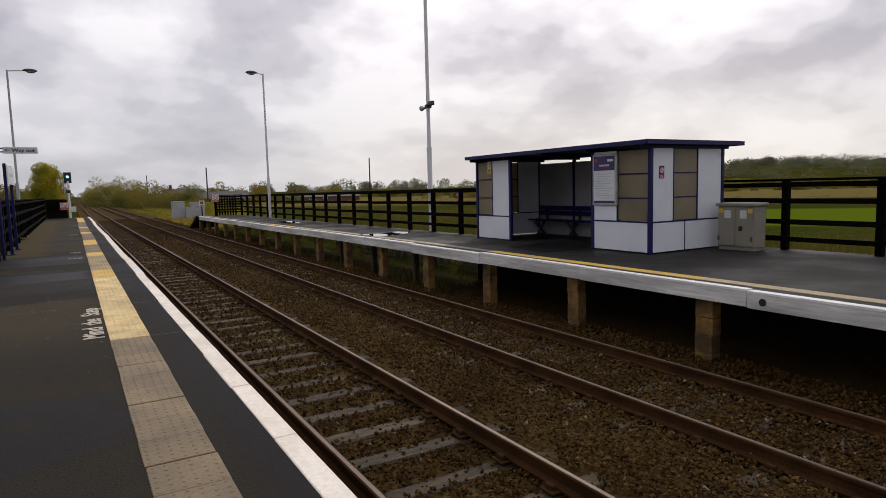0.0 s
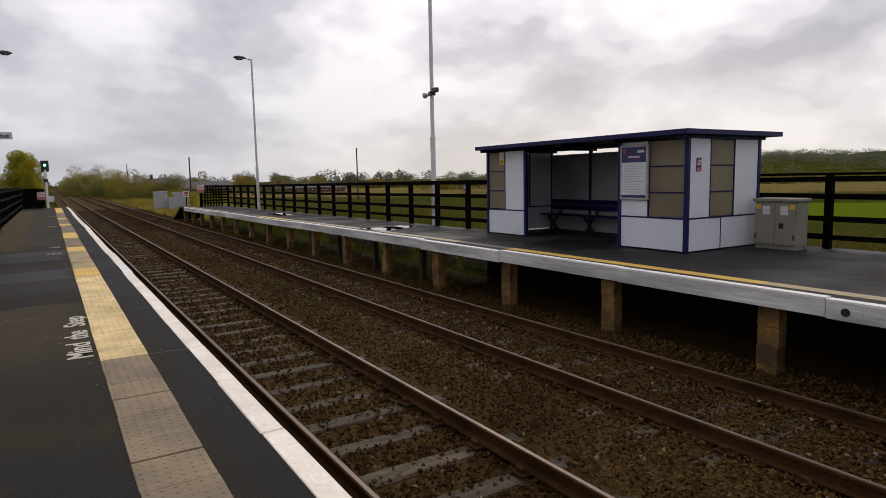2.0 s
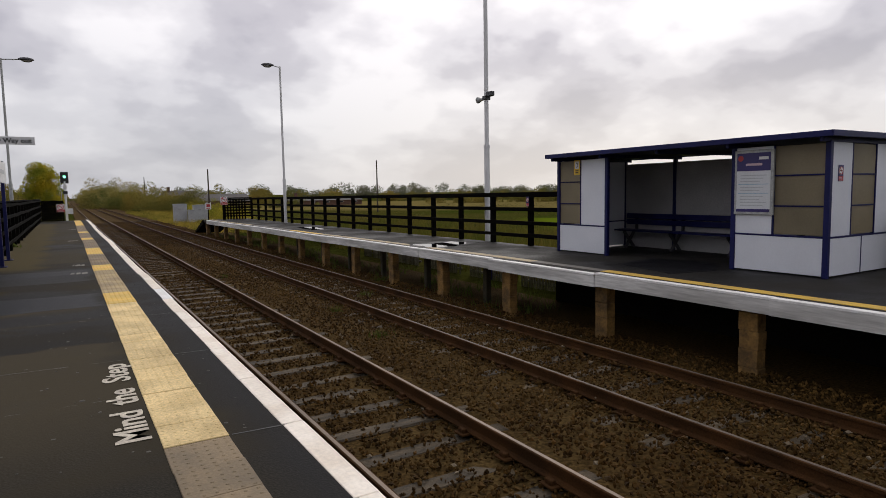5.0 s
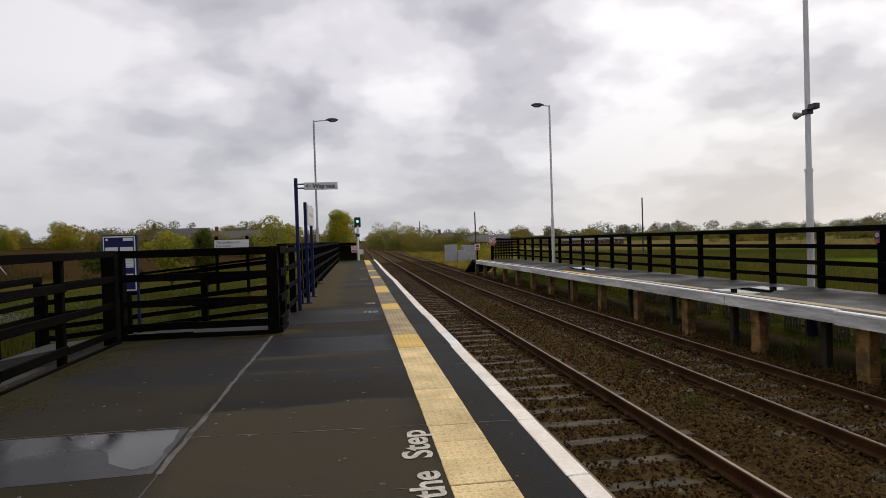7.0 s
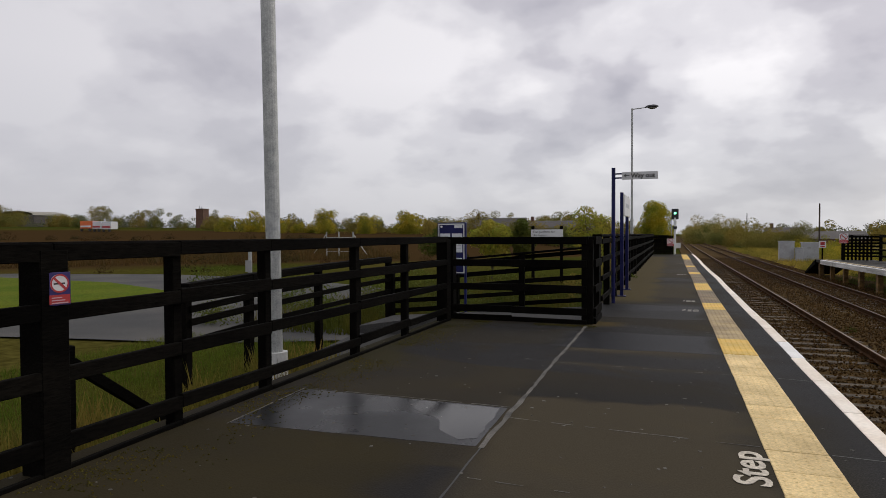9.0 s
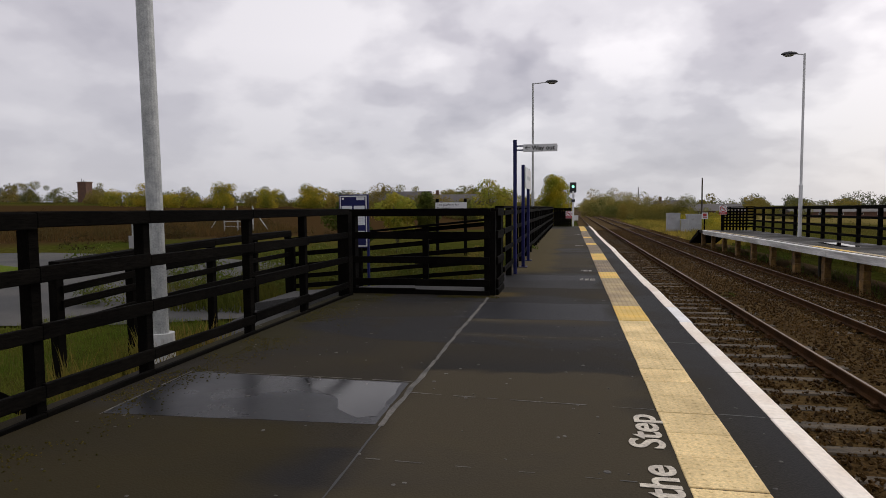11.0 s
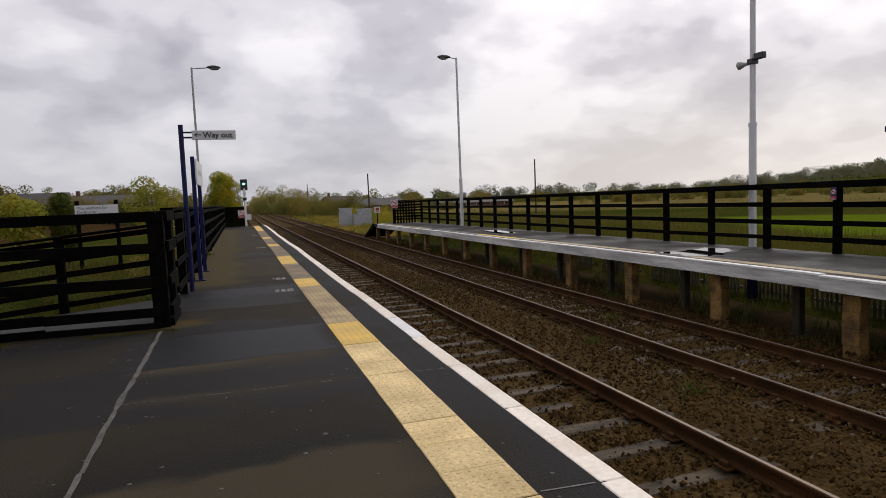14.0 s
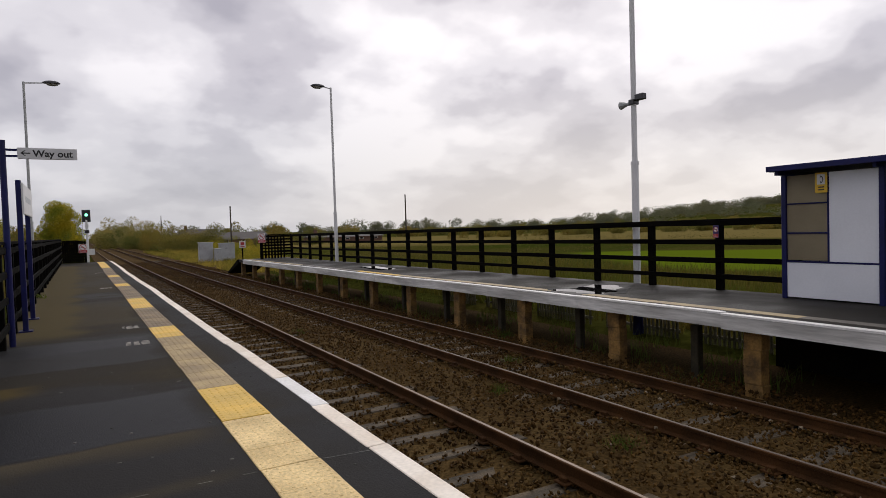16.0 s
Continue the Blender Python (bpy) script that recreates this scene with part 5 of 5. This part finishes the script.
# ---- vegetation ----
def leaf_cloud(rng_, blobs, count, size):
    """Leaf clumps: small bent quads scattered through the shells of several lobes."""
    b = np.array(blobs, float)
    wts = b[:, 3] ** 2
    idx = rng_.choice(len(b), count, p=wts / wts.sum())
    d = rng_.normal(size=(count, 3))
    d /= np.linalg.norm(d, axis=1)[:, None]
    rad = b[idx, 3] * rng_.uniform(0.55, 1.06, count) ** 0.7
    p = b[idx, :3] + d * rad[:, None] * np.array([1, 1, 0.85])
    t = rng_.normal(size=(count, 3)) * 0.42 + d * 0.9
    t /= np.linalg.norm(t, axis=1)[:, None]
    u = np.cross(t, rng_.normal(size=(count, 3)))
    u /= np.linalg.norm(u, axis=1)[:, None]
    w = np.cross(t, u)
    s = size * rng_.uniform(0.55, 1.35, (count, 1))
    q = np.stack((p - u * s, p - w * s * 0.6 + t * s * 0.2, p + u * s, p + w * s * 0.6 + t * s * 0.2), 1)
    return q.reshape(-1, 3)


def cloud_mesh(name, pts, material):
    n = len(pts) // 4
    f = np.arange(n * 4).reshape(n, 4)
    me = bpy.data.meshes.new(name)
    me.from_pydata(pts.tolist(), [], f.tolist())
    me.materials.append(material)
    return me


def tree(x, y, z, h, w, material, seed, label, count=2600, leaf=0.16, trunk=0.3, lobes=9, group="trees"):
    rng_ = np.random.default_rng(seed)
    t = thing("tree", (x, y, z), label, "tree", group)
    bm = tube(0.035 * h * 0.5, 0.02 * h * 0.5, (0, 0, 0), (0.02 * h, 0, h * trunk), 8)
    blobs = []
    for i in range(lobes):
        a = 2.4 * i + rng_.uniform(-0.3, 0.3)
        k = rng_.uniform(0.15, 1.0)
        zz = h * (trunk + (1 - trunk) * (0.22 + 0.62 * (i + 0.5) / lobes))
        rr = w * 0.5 * math.sin(math.pi * min(0.95, (0.25 + 0.62 * (i + 0.5) / lobes))) * 0.62 * k
        br = w * rng_.uniform(0.17, 0.28)
        c = (rr * math.cos(a) * 1.3, rr * math.sin(a) * 1.3, min(zz, h - br * 0.85))
        blobs.append((*c, br))
        tube(0.012 * h * 0.5, 0.004 * h * 0.5, (0.015 * h, 0, h * trunk * 0.9), c, 5, bm)
    part("trunk", bm, M["bark"], t)
    me = cloud_mesh("crown", leaf_cloud(rng_, blobs, count, leaf), material)
    ob = new("crown", me)
    ob.parent = t
    return t


def woods(name, spots, material, seed, label, category="woods", per=260, leaf=0.5):
    """A far belt of crowns as one mass; spots: x, y, ground height, crown radius, height."""
    rng_ = np.random.default_rng(seed)
    out = []
    for x, y, z, r, h in spots:
        blobs = []
        for i in range(6):
            f = rng_.uniform(0.2, 1.0)
            blobs.append((x + rng_.normal() * r * 0.4, y + rng_.normal() * r * 0.4, z + h * f - r * 0.35, r * rng_.uniform(0.3, 0.6)))
        blobs.append((x, y, z + r * 0.3, r * 0.8))
        out.append(leaf_cloud(rng_, blobs, int(per * 4.4), leaf * r / 3 * 0.40))
    ob = new(name, cloud_mesh(name, np.concatenate(out), material))
    return tagged(ob, label, category, kind="stuff")


def belt(rng_, n, p0, p1, spread, r, h):
    spots = []
    for i in range(n):
        t = (i + rng_.uniform(0, 1)) / n
        x, y = p0[0] + (p1[0] - p0[0]) * t + rng_.normal() * spread, p0[1] + (p1[1] - p0[1]) * t + rng_.normal() * spread
        spots.append((x, y, ground_z(x, y), rng_.uniform(*r), rng_.uniform(*h)))
    return spots


R = np.random.default_rng(11)
tree(-3.5, 84, -1.1, 7.1, 4.7, M["leaf_turning"], 1, "round autumn tree turning from green to gold", 16000, 0.085, 0.1, 13)
tree(-5.6, 34, -1.1, 4.1, 2.5, M["leaf_lime"], 2, "young lime-green tree behind the fence", 4200, 0.055, 0.3, 8)
tree(-8.9, 33, -1.1, 3.7, 1.9, M["leaf_green"], 3, "leafy young tree beyond the ramp", 2600, 0.08, 0.2, 8)
tree(-10.3, 32, -1.1, 3.6, 2.2, M["leaf_lime"], 4, "leafy young tree beyond the ramp", 2600, 0.08, 0.25, 8)
tree(-12.3, 31, -1.1, 3.2, 2.4, M["leaf_green"], 5, "leafy young tree beyond the ramp", 2600, 0.09, 0.2, 8)
# bushes behind the ramp and along the narrow platform
woods("garden_trees", belt(R, 22, (-48, 112), (-16, 114), 2.0, (1.8, 2.8), (3.4, 5.4)), M["leaf_olive"], 51, "autumn garden trees before the brick houses", "trees", 260, 0.45)
woods("ramp_bushes", belt(R, 30, (-12.5, 18.0), (-4.1, 22), 1.5, (0.6, 1.0), (0.8, 1.9)), M["leaf_green"], 21, "green bushes and scrub behind the ramp", "bushes", 420, 0.3)
woods("platform_scrub", belt(R, 26, (-4.7, 24), (-5.0, 52), 0.5, (0.5, 0.9), (0.7, 1.5)), M["leaf_olive"], 22, "olive scrub behind the platform fence", "bushes", 260, 0.35)
# line of scrub and trees beside the track beyond the platforms
woods("lineside_trees", belt(R, 26, (13.5, 100), (11, 190), 1.6, (2.0, 3.2), (3.0, 4.8)), M["leaf_olive"], 23, "low autumn trees along the railway beyond the platforms", "trees", 1000, 0.21)
woods("far_lineside_trees", belt(R, 44, (13, 180), (10, 430), 2.5, (3.2, 4.8), (5.6, 8.8)), M["leaf_haze_paled"], 38, "tall autumn trees along the railway far off, paled for haze", "trees", 560, 0.3)
woods("lineside_scrub", belt(R, 46, (11.5, 58), (20, 150), 1.6, (0.8, 1.7), (1.0, 2.6)), M["leaf_gold"], 24, "golden scrub along the railway", "bushes", 420, 0.3)
woods("lineside_woods", belt(R, 18, (-9, 110), (-14, 420), 3, (2.5, 4.5), (3.5, 8)), M["leaf_olive"], 25, "autumn trees along the railway", "trees", 350, 0.45)
woods("bungalow_hedge", belt(R, 16, (17, 128), (44, 122), 1.0, (0.9, 1.6), (1.0, 2.2)), M["leaf_olive"], 34, "hedge before the low houses", "hedge", 300, 0.4)
woods("bungalow_trees", belt(R, 9, (14, 170), (60, 165), 4.0, (2.2, 3.6), (3.6, 6.0)), M["leaf_olive"], 35, "trees behind the low houses", "trees", 400, 0.45)
# hedges and trees over the meadows
woods("meadow_hedge", belt(R, 70, (30, 190), (330, 190), 6, (2.2, 3.8), (1.8, 4.4)), M["leaf_olive"], 26, "hedgerow trees across the meadows", "trees", 300, 0.5)
woods("near_hedge", belt(R, 50, (70, 125), (190, 60), 2, (1.3, 2.4), (1.5, 3.0)), M["leaf_olive"], 27, "low hedge at the edge of the field", "hedge", 260, 0.5)
woods("far_hedge", belt(R, 90, (60, 420), (560, 340), 14, (5, 8), (6, 10)), M["leaf_hazed"], 28, "distant belt of trees, colour greyed for haze", "trees", 150, 0.55)
spots = []
for i in range(260):
    a, d = R.uniform(0, 6.28), R.uniform(0, 0.95) ** 0.6
    x, y = 640 + 320 * d * math.cos(a), 330 + 220 * d * math.sin(a)
    spots.append((x, y, ground_z(x, y) - 2, R.uniform(7, 11), R.uniform(5, 9)))
woods("hill_woods", spots, M["leaf_hazed"], 29, "wooded hill beyond the meadows, colour greyed for haze", "woods", 160, 0.42)
# over the fields on the road's side
scrub = leafy("brown_field_scrub", (0.085, 0.048, 0.018), (0.040, 0.036, 0.012), 0.2)
tuss = leafy("meadow_tussocks", (0.15, 0.115, 0.030), (0.060, 0.068, 0.014), 0.25)
spots = []
for i in range(420):
    x, y = R.uniform(13.5, 80), R.uniform(-4, 95)
    if 33 < 0.75 * x + 0.66 * y < 62 and x > 0.55 * y + 9:
        continue
    spots.append((x, y, ground_z(x, y) - 0.15, R.uniform(0.4, 1.3), R.uniform(0.15, 0.55)))
woods("meadow_tussocks", spots, tuss, 39, "rough tussocks of dry and green grass in the meadow", "grass", 45, 0.4)
spots = []
for i in range(130):
    s_, u_ = R.uniform(50, 118), R.uniform(-70, 30)
    x, y = -0.75 * s_ + 0.66 * u_, 0.66 * s_ + 0.75 * u_
    if x < -16:
        spots.append((x, y, ground_z(x, y) - 0.2, R.uniform(0.6, 1.6), R.uniform(0.3, 1.0)))
woods("field_scrub", spots, scrub, 36, "brown dead scrub over the rough field", "bushes", 130, 0.5)
woods("gate_bushes", belt(R, 14, (-8.0, 17.2), (-4.2, 17.0), 0.7, (0.5, 0.9), (0.5, 1.3)), M["leaf_green"], 37, "dark green bushes behind the gate", "bushes", 420, 0.3)
woods("left_hedge", belt(R, 44, (-300, 150), (-40, 230), 10, (2.5, 6), (3.4, 8.8)), M["leaf_olive"], 30, "autumn trees beyond the rough field", "trees", 520, 0.38)
woods("left_gold_trees", belt(R, 16, (-140, 172), (-75, 188), 4, (3, 5), (4.8, 8.6)), M["leaf_gold"], 31, "golden autumn trees beyond the rough field", "trees", 520, 0.38)
woods("left_far_trees", belt(R, 90, (-520, 150), (-60, 360), 14, (4, 8), (3, 8)), M["leaf_hazed"], 32, "distant trees, colour greyed for haze", "trees", 150, 0.55)
woods("middle_trees", belt(R, 24, (-40, 200), (-10, 330), 6, (3, 5), (4, 8)), M["leaf_olive"], 33, "autumn trees beyond the platform", "trees", 330, 0.5)


# ---- beyond the near fence: road, verge, field fence ----
road_pts = [(-9.0, 15.0), (-12.5, 13.5), (-16.0, 13.0), (-20.5, 12.2), (-60, 3), (-75, 14), (-44, 32), (-34, 35), (-24, 33.5), (-16, 30), (-10, 25), (-8.8, 20)]
bm = bmesh.new()
bm.faces.new([bm.verts.new((x, y, 0)) for x, y in road_pts])
bmesh.ops.triangulate(bm, faces=bm.faces)
for _ in range(4):
    bmesh.ops.subdivide_edges(bm, edges=[e for e in bm.edges if e.calc_length() > 2.5], cuts=1, use_grid_fill=True)
    bmesh.ops.triangulate(bm, faces=bm.faces)
for v in bm.verts:
    v.co.z = ground_z(v.co.x, v.co.y) + 0.05
structure("road", bm, M["road"], "pale worn asphalt road and turning area beyond the fence", "road")
bm = bmesh.new()
for k in range(3):
    for o in (0.0, 0.28):
        x, y = -14.2 - 2.4 * k, 21.6 + 1.0 * k + o
        q = [(x, y), (x + 1.5, y - 0.62), (x + 1.5, y - 0.50), (x, y + 0.12)]
        bm.faces.new([bm.verts.new((a, b, ground_z(a, b) + 0.056)) for a, b in q])
tagged(part("road_line", bm, M["worn"], None), "worn white lines painted on the road", "road marking", kind="structure")
bm = bmesh.new()
iso = [(-22.3, 17.0), (-22.4, 21.0), (-24.3, 24.8), (-30, 27.3), (-41, 28.5), (-54, 24), (-42, 16.5), (-28, 14.4)]
ring = []
for k in range(8):
    for q in range(5):
        t = q / 5
        ring.append((iso[k][0] * (1 - t) + iso[(k + 1) % 8][0] * t, iso[k][1] * (1 - t) + iso[(k + 1) % 8][1] * t))
cen = bm.verts.new((-33.5, 22.6, ground_z(-33.5, 22.6) + 0.22))
mid = [bm.verts.new((-33.5 + (x + 33.5) * 0.9, 22.6 + (y - 22.6) * 0.9, ground_z(x, y) + 0.18)) for x, y in ring]
out = [bm.verts.new((x, y, ground_z(x, y) + 0.04)) for x, y in ring]
for k in range(40):
    q = (k + 1) % 40
    bm.faces.new((cen, mid[k], mid[q]))
    bm.faces.new((mid[k], out[k], out[q], mid[q]))
structure("grass_island", bm, M["mown"], "mown grass island beside the road", "grass")


def blades(name, count, region, h, material, label, seed):
    """Grass as tufts of narrow leaning blades."""
    r = np.random.default_rng(seed)
    p = region(r, count)
    n = len(p)
    a = r.uniform(0, 6.28, n)
    w = 0.012 * h / 0.4 * r.uniform(0.6, 1.4, n)
    hh = h * r.uniform(0.4, 1.2, n)
    lx, ly = r.normal(0, 0.25, n) * hh, r.normal(0, 0.25, n) * hh
    dx, dy = np.cos(a) * w, np.sin(a) * w
    z = np.zeros(n)
    v = np.stack((np.stack((p[:, 0] - dx, p[:, 1] - dy, p[:, 2] + z), -1), np.stack((p[:, 0] + dx, p[:, 1] + dy, p[:, 2] + z), -1), np.stack((p[:, 0] + lx, p[:, 1] + ly, p[:, 2] + hh), -1)), 1)
    me = bpy.data.meshes.new(name)
    me.from_pydata(v.reshape(-1, 3).tolist(), [], np.arange(n * 3).reshape(n, 3).tolist())
    me.materials.append(material)
    return tagged(new(name, me), label, "grass", kind="stuff")


def on_ground(x, y):
    return np.array([ground_z(a, b) for a, b in zip(x, y)])


def verge(r, n):
    x, y = r.uniform(-14, -5.7, n), r.uniform(2.5, 14.5, n)
    k = ~((x > -8.2) & (x < -6.45) & (y > 7.5))
    x, y = x[k], y[k]
    return np.stack((x, y, on_ground(x, y)), -1)


def reeds(r, n):
    s, u = r.uniform(50, 66, n), r.uniform(-10, 90, n)
    x, y = -0.75 * s - 0.66 * u * 0.75 + 6, 0.66 * s - 0.75 * u * 0.75 + 22
    k = x < -12
    x, y = x[k], y[k]
    return np.stack((x, y, on_ground(x, y)), -1)


def right_verge(r, n):
    x, y = r.uniform(9.95, 22, n), r.uniform(-4, 46, n)
    k = (x > 11.9) | (y > 11.4)
    x, y = x[k], y[k]
    return np.stack((x, y, on_ground(x, y)), -1)


def under_deck(r, n):
    x, y = r.uniform(6.55, 9.1, n), r.uniform(10, 44, n)
    k = np.array([noise.noise(Vector((a, b * 0.6, 2))) > 0.05 for a, b in zip(x, y)])
    x, y = x[k], y[k]
    return np.stack((x, y, np.full(len(x), BED - 0.05)), -1)


blades("verge_grass", 60000, verge, 0.16, leafy("green_turf", (0.085, 0.125, 0.014), (0.13, 0.14, 0.022), 0.7), "green turf on the bank beside the platform", 41)


def stalks(r, n):
    x, y = r.uniform(-8.0, -5.75, n), r.uniform(3.5, 9.5, n)
    k = np.array([noise.noise(Vector((a * 0.9, b * 0.9, 12))) > 0.0 for a, b in zip(x, y)])
    x, y = x[k], y[k]
    return np.stack((x, y, on_ground(x, y)), -1)


blades("dry_stalks", 5200, stalks, 0.55, M["blade"], "tall dry grass stalks standing by the fence", 48)
blades("field_reeds", 22000, reeds, 0.9, leafy("dry_reeds", (0.115, 0.066, 0.022), (0.07, 0.055, 0.018), 0.3), "brown reeds and rough growth at the field's edge", 42)
blades("meadow_grass", 42000, right_verge, 0.75, leafy("tall_grass", (0.075, 0.095, 0.013), (0.15, 0.115, 0.024), 0.3), "tall meadow grass behind the platform", 43)
blades("weeds_under_platform", 7000, under_deck, 0.3, leafy("weeds", (0.09, 0.14, 0.022), (0.11, 0.12, 0.03), 1.0), "green weeds under the platform", 44)


# ---- far buildings and vehicles ----
def house(x, y, z, w, d, h, ridge, label, wall="house_brick", roof="slate", chimneys=1, windows=3, turn=0.0):
    """A plain house with pitched roof, chimney and windows on its near face."""
    hs = thing("house", (x, y, z), label, "house", "far houses")
    hs.rotation_euler = (0, 0, turn)
    part("wall", box(0, w, 0, d, 0, h), M[wall], hs)
    bm = bmesh.new()
    e = 0.35
    pts = [(-e, -e, h), (w + e, -e, h), (w + e, d + e, h), (-e, d + e, h), (-e, d / 2, h + ridge), (w + e, d / 2, h + ridge)]
    v = [bm.verts.new(p) for p in pts]
    for f in ((0, 1, 5, 4), (2, 3, 4, 5), (0, 4, 3), (1, 2, 5), (3, 2, 1, 0)):
        bm.faces.new([v[i] for i in f])
    rf = part("roof", bm, M[roof], hs)
    for c in range(chimneys):
        cx = w * (0.15 + 0.7 * c)
        part("chimney", box(cx - 0.3, cx + 0.3, d / 2 - 0.3, d / 2 + 0.3, h + ridge * 0.6, h + ridge + 0.9), M[wall], rf)
    for k in range(windows):
        wx = w * (k + 0.5) / windows
        wd = part("window", box(wx - 0.5, wx + 0.5, -0.05, 0.05, h * 0.55, h * 0.85), M["sign_white"], hs, "white window frame")
        part("pane", box(wx - 0.42, wx + 0.42, -0.07, -0.05, h * 0.57, h * 0.83), M["pane"], wd)
    return hs


house(-43, 128, -0.5, 12, 8, 3.4, 2.2, "red-brick house with dark tiled roof beyond the bushes", windows=4)
house(-31, 126, -0.5, 14, 8, 3.2, 1.6, "red-brick house with dark tiled roof beyond the bushes", windows=4, chimneys=2)
house(18, 152, -1.2, 7, 8, 2.0, 2.0, "low house with dark roof beyond the railway", windows=2)
house(24, 146, -1.2, 11, 9, 1.5, 1.6, "long low grey-roofed building beyond the railway", windows=3, chimneys=0)
house(41, 135, -1.2, 17, 8, 1.3, 0.9, "long low brick building behind the meadow", windows=5, chimneys=1)
wh = thing("warehouse", (-365, 250, 3.5), "grey shed with a low curved roof far off", "building")
part("wall", box(0, 30, 0, 20, 0, 10), M["slate"], wh)
bm = bmesh.new()
for k in range(8):
    a0, a1 = math.pi * k / 8, math.pi * (k + 1) / 8
    q = [(15 - 15.5 * math.cos(a), yy, 10 + 2.5 * math.sin(a)) for a, yy in ((a0, -0.5), (a1, -0.5), (a1, 20.5), (a0, 20.5))]
    bm.faces.new([bm.verts.new(p) for p in q])
part("roof", bm, M["steel_grey"], wh)
tw = thing("brick_tower", (-219, 250, 4), "dark brick tower with aerials far off", "tower")
part("tower_wall", box(-2, 2.4, -2, 2, 0, 10.4), M["house_brick"], tw)
part("parapet", box(-2.2, 2.6, -2.2, 2.2, 10.4, 10.8), M["house_brick"], tw)
for k in range(3):
    part("aerial", tube(0.12, 0.08, (-1.5 + 1.2 * k, 0, 10.8), (-1.5 + 1.2 * k, 0, 12.4 - 0.6 * k), 6), M["dark_metal"], tw)
for x, y, w, key, lab in ((-166, 138, 4.6, "orange", "orange lorry body parked far off"), (-161, 138, 3.2, "sign_white", "white lorry trailer parked far off"), (-157.4, 138, 3.6, "sign_white", "white lorry trailer parked far off")):
    lr = thing("lorry", (x, y, ground_z(x, y)), lab, "lorry", "parked lorries")
    part("body", box(0, w, 0, 2.4, 0.8, 3.0, 0.08), M[key], lr)
    part("side_stripe", box(0.2, w - 0.2, -0.03, 0, 1.2, 1.7), M["red" if key != "orange" else "sign_white"], lr)
    for k in (0.7, w - 0.7):
        part("wheel", tube(0.45, 0.45, (k, -0.05, 0.45), (k, 0.25, 0.45), 14), M["black"], lr)
# telegraph poles
for x, y, top in ((36.3, 80, 6.02), (15.9, 92, 5.2), (15, 165, 6.2)):
    tp = thing("telegraph_pole", (x, y, -1.15), "bare dark telegraph pole", "pole", "telegraph poles")
    part("pole", tube(0.115, 0.085, (0, 0, 0), (0, 0, top + 1.15), 8), M["bark"], tp)
    part("cap", tube(0.10, 0.04, (0, 0, top + 1.15), (0, 0, top + 1.25), 8), M["dark_metal"], tp)
# field gate in the rough ground
gt = thing("field_gate", (-36.5, 60, ground_z(-35, 60)), "grey steel field gate with braced posts", "gate")
for x in (0, 1.5, 3.2):
    part("post", tube(0.07, 0.07, (x, 0, 0), (x, 0, 2.6), 8), M["galv"], gt)
for z in (0.5, 1.0, 1.5, 2.0):
    part("bar", tube(0.035, 0.035, (0, 0, z), (3.2, 0, z), 6), M["galv"], gt)
part("brace", tube(0.05, 0.05, (3.2, 0, 2.4), (4.8, 0, 0.2), 6), M["galv"], gt)
part("brace", tube(0.05, 0.05, (0, 0, 2.4), (-1.6, 0, 0.2), 6), M["galv"], gt)
mp = thing("marker_post", (-10.2, 12.4, ground_z(-10.2, 12.4)), "grey steel post with small white plates", "post")
part("post", tube(0.04, 0.04, (0, 0, 0), (0, 0, 2.6), 8), M["galv"], mp)
part("plate", box(-0.08, 0.08, -0.06, -0.04, 1.9, 2.15), M["sign_grey"], mp)


def lineside(r, n):
    x, y = r.uniform(7.2, 14.5, n), 44.5 + 75 * r.random(n) ** 1.5
    k = (x > 9.3) | (y > 47.5)
    k &= np.array([noise.noise(Vector((a * 0.4, b * 0.2, 6))) > -0.25 for a, b in zip(x, y)])
    x, y = x[k], y[k]
    return np.stack((x, y, np.where(x < 9.0, -1.17, on_ground(x, y))), -1)


blades("lineside_grass", 30000, lineside, 0.5, leafy("golden_grass", (0.42, 0.31, 0.060), (0.17, 0.16, 0.028), 0.25), "golden lineside grass beyond the far platform", 45)


def ramp_grass(r, n):
    x, y = r.uniform(-13, -3.4, n), r.uniform(15.6, 34, n)
    k = ~((x > -9.5) & (x < -8.4) & (y < 16.5))
    x, y = x[k], y[k]
    return np.stack((x, y, on_ground(x, y)), -1)


blades("ramp_grass", 26000, ramp_grass, 0.6, leafy("green_verge", (0.075, 0.085, 0.014), (0.13, 0.105, 0.022), 0.5), "green and dry grass beyond the ramp", 46)


def weeds(r, n):
    c = np.array([(3.55, 12.4), (3.3, 9.6), (5.0, 14.0), (6.5, 16.3), (2.75, 20.0)])
    i = r.integers(0, len(c), n)
    p = c[i] + r.normal(0, 0.09, (n, 2))
    return np.stack((p[:, 0], p[:, 1], np.full(n, BED + 0.08)), -1)


blades("track_weeds", 900, weeds, 0.14, leafy("weed_blades", (0.06, 0.09, 0.015), (0.09, 0.10, 0.02), 1.0), "small green weeds in the ballast", 47)
# pale chippings lying about the track
chip = mat("pale_chippings", (0.24, 0.19, 0.125), (0.15, 0.11, 0.065), 2.0, 0.85, 0.2, 40, spread=0.2)


def chips(r, n):
    x, y = r.uniform(0.3, 6.6, n), -2 + 40 * r.random(n) ** 1.6
    return np.stack((x, y, np.full(n, BED + 0.075) + np.where((x > 2.5) & (x < 5.5), 0.06, 0)), -1)


scatter_stones("pale_chippings", 700, chips, 0.024, chip, "scattered pale chippings on the ballast", "stones")
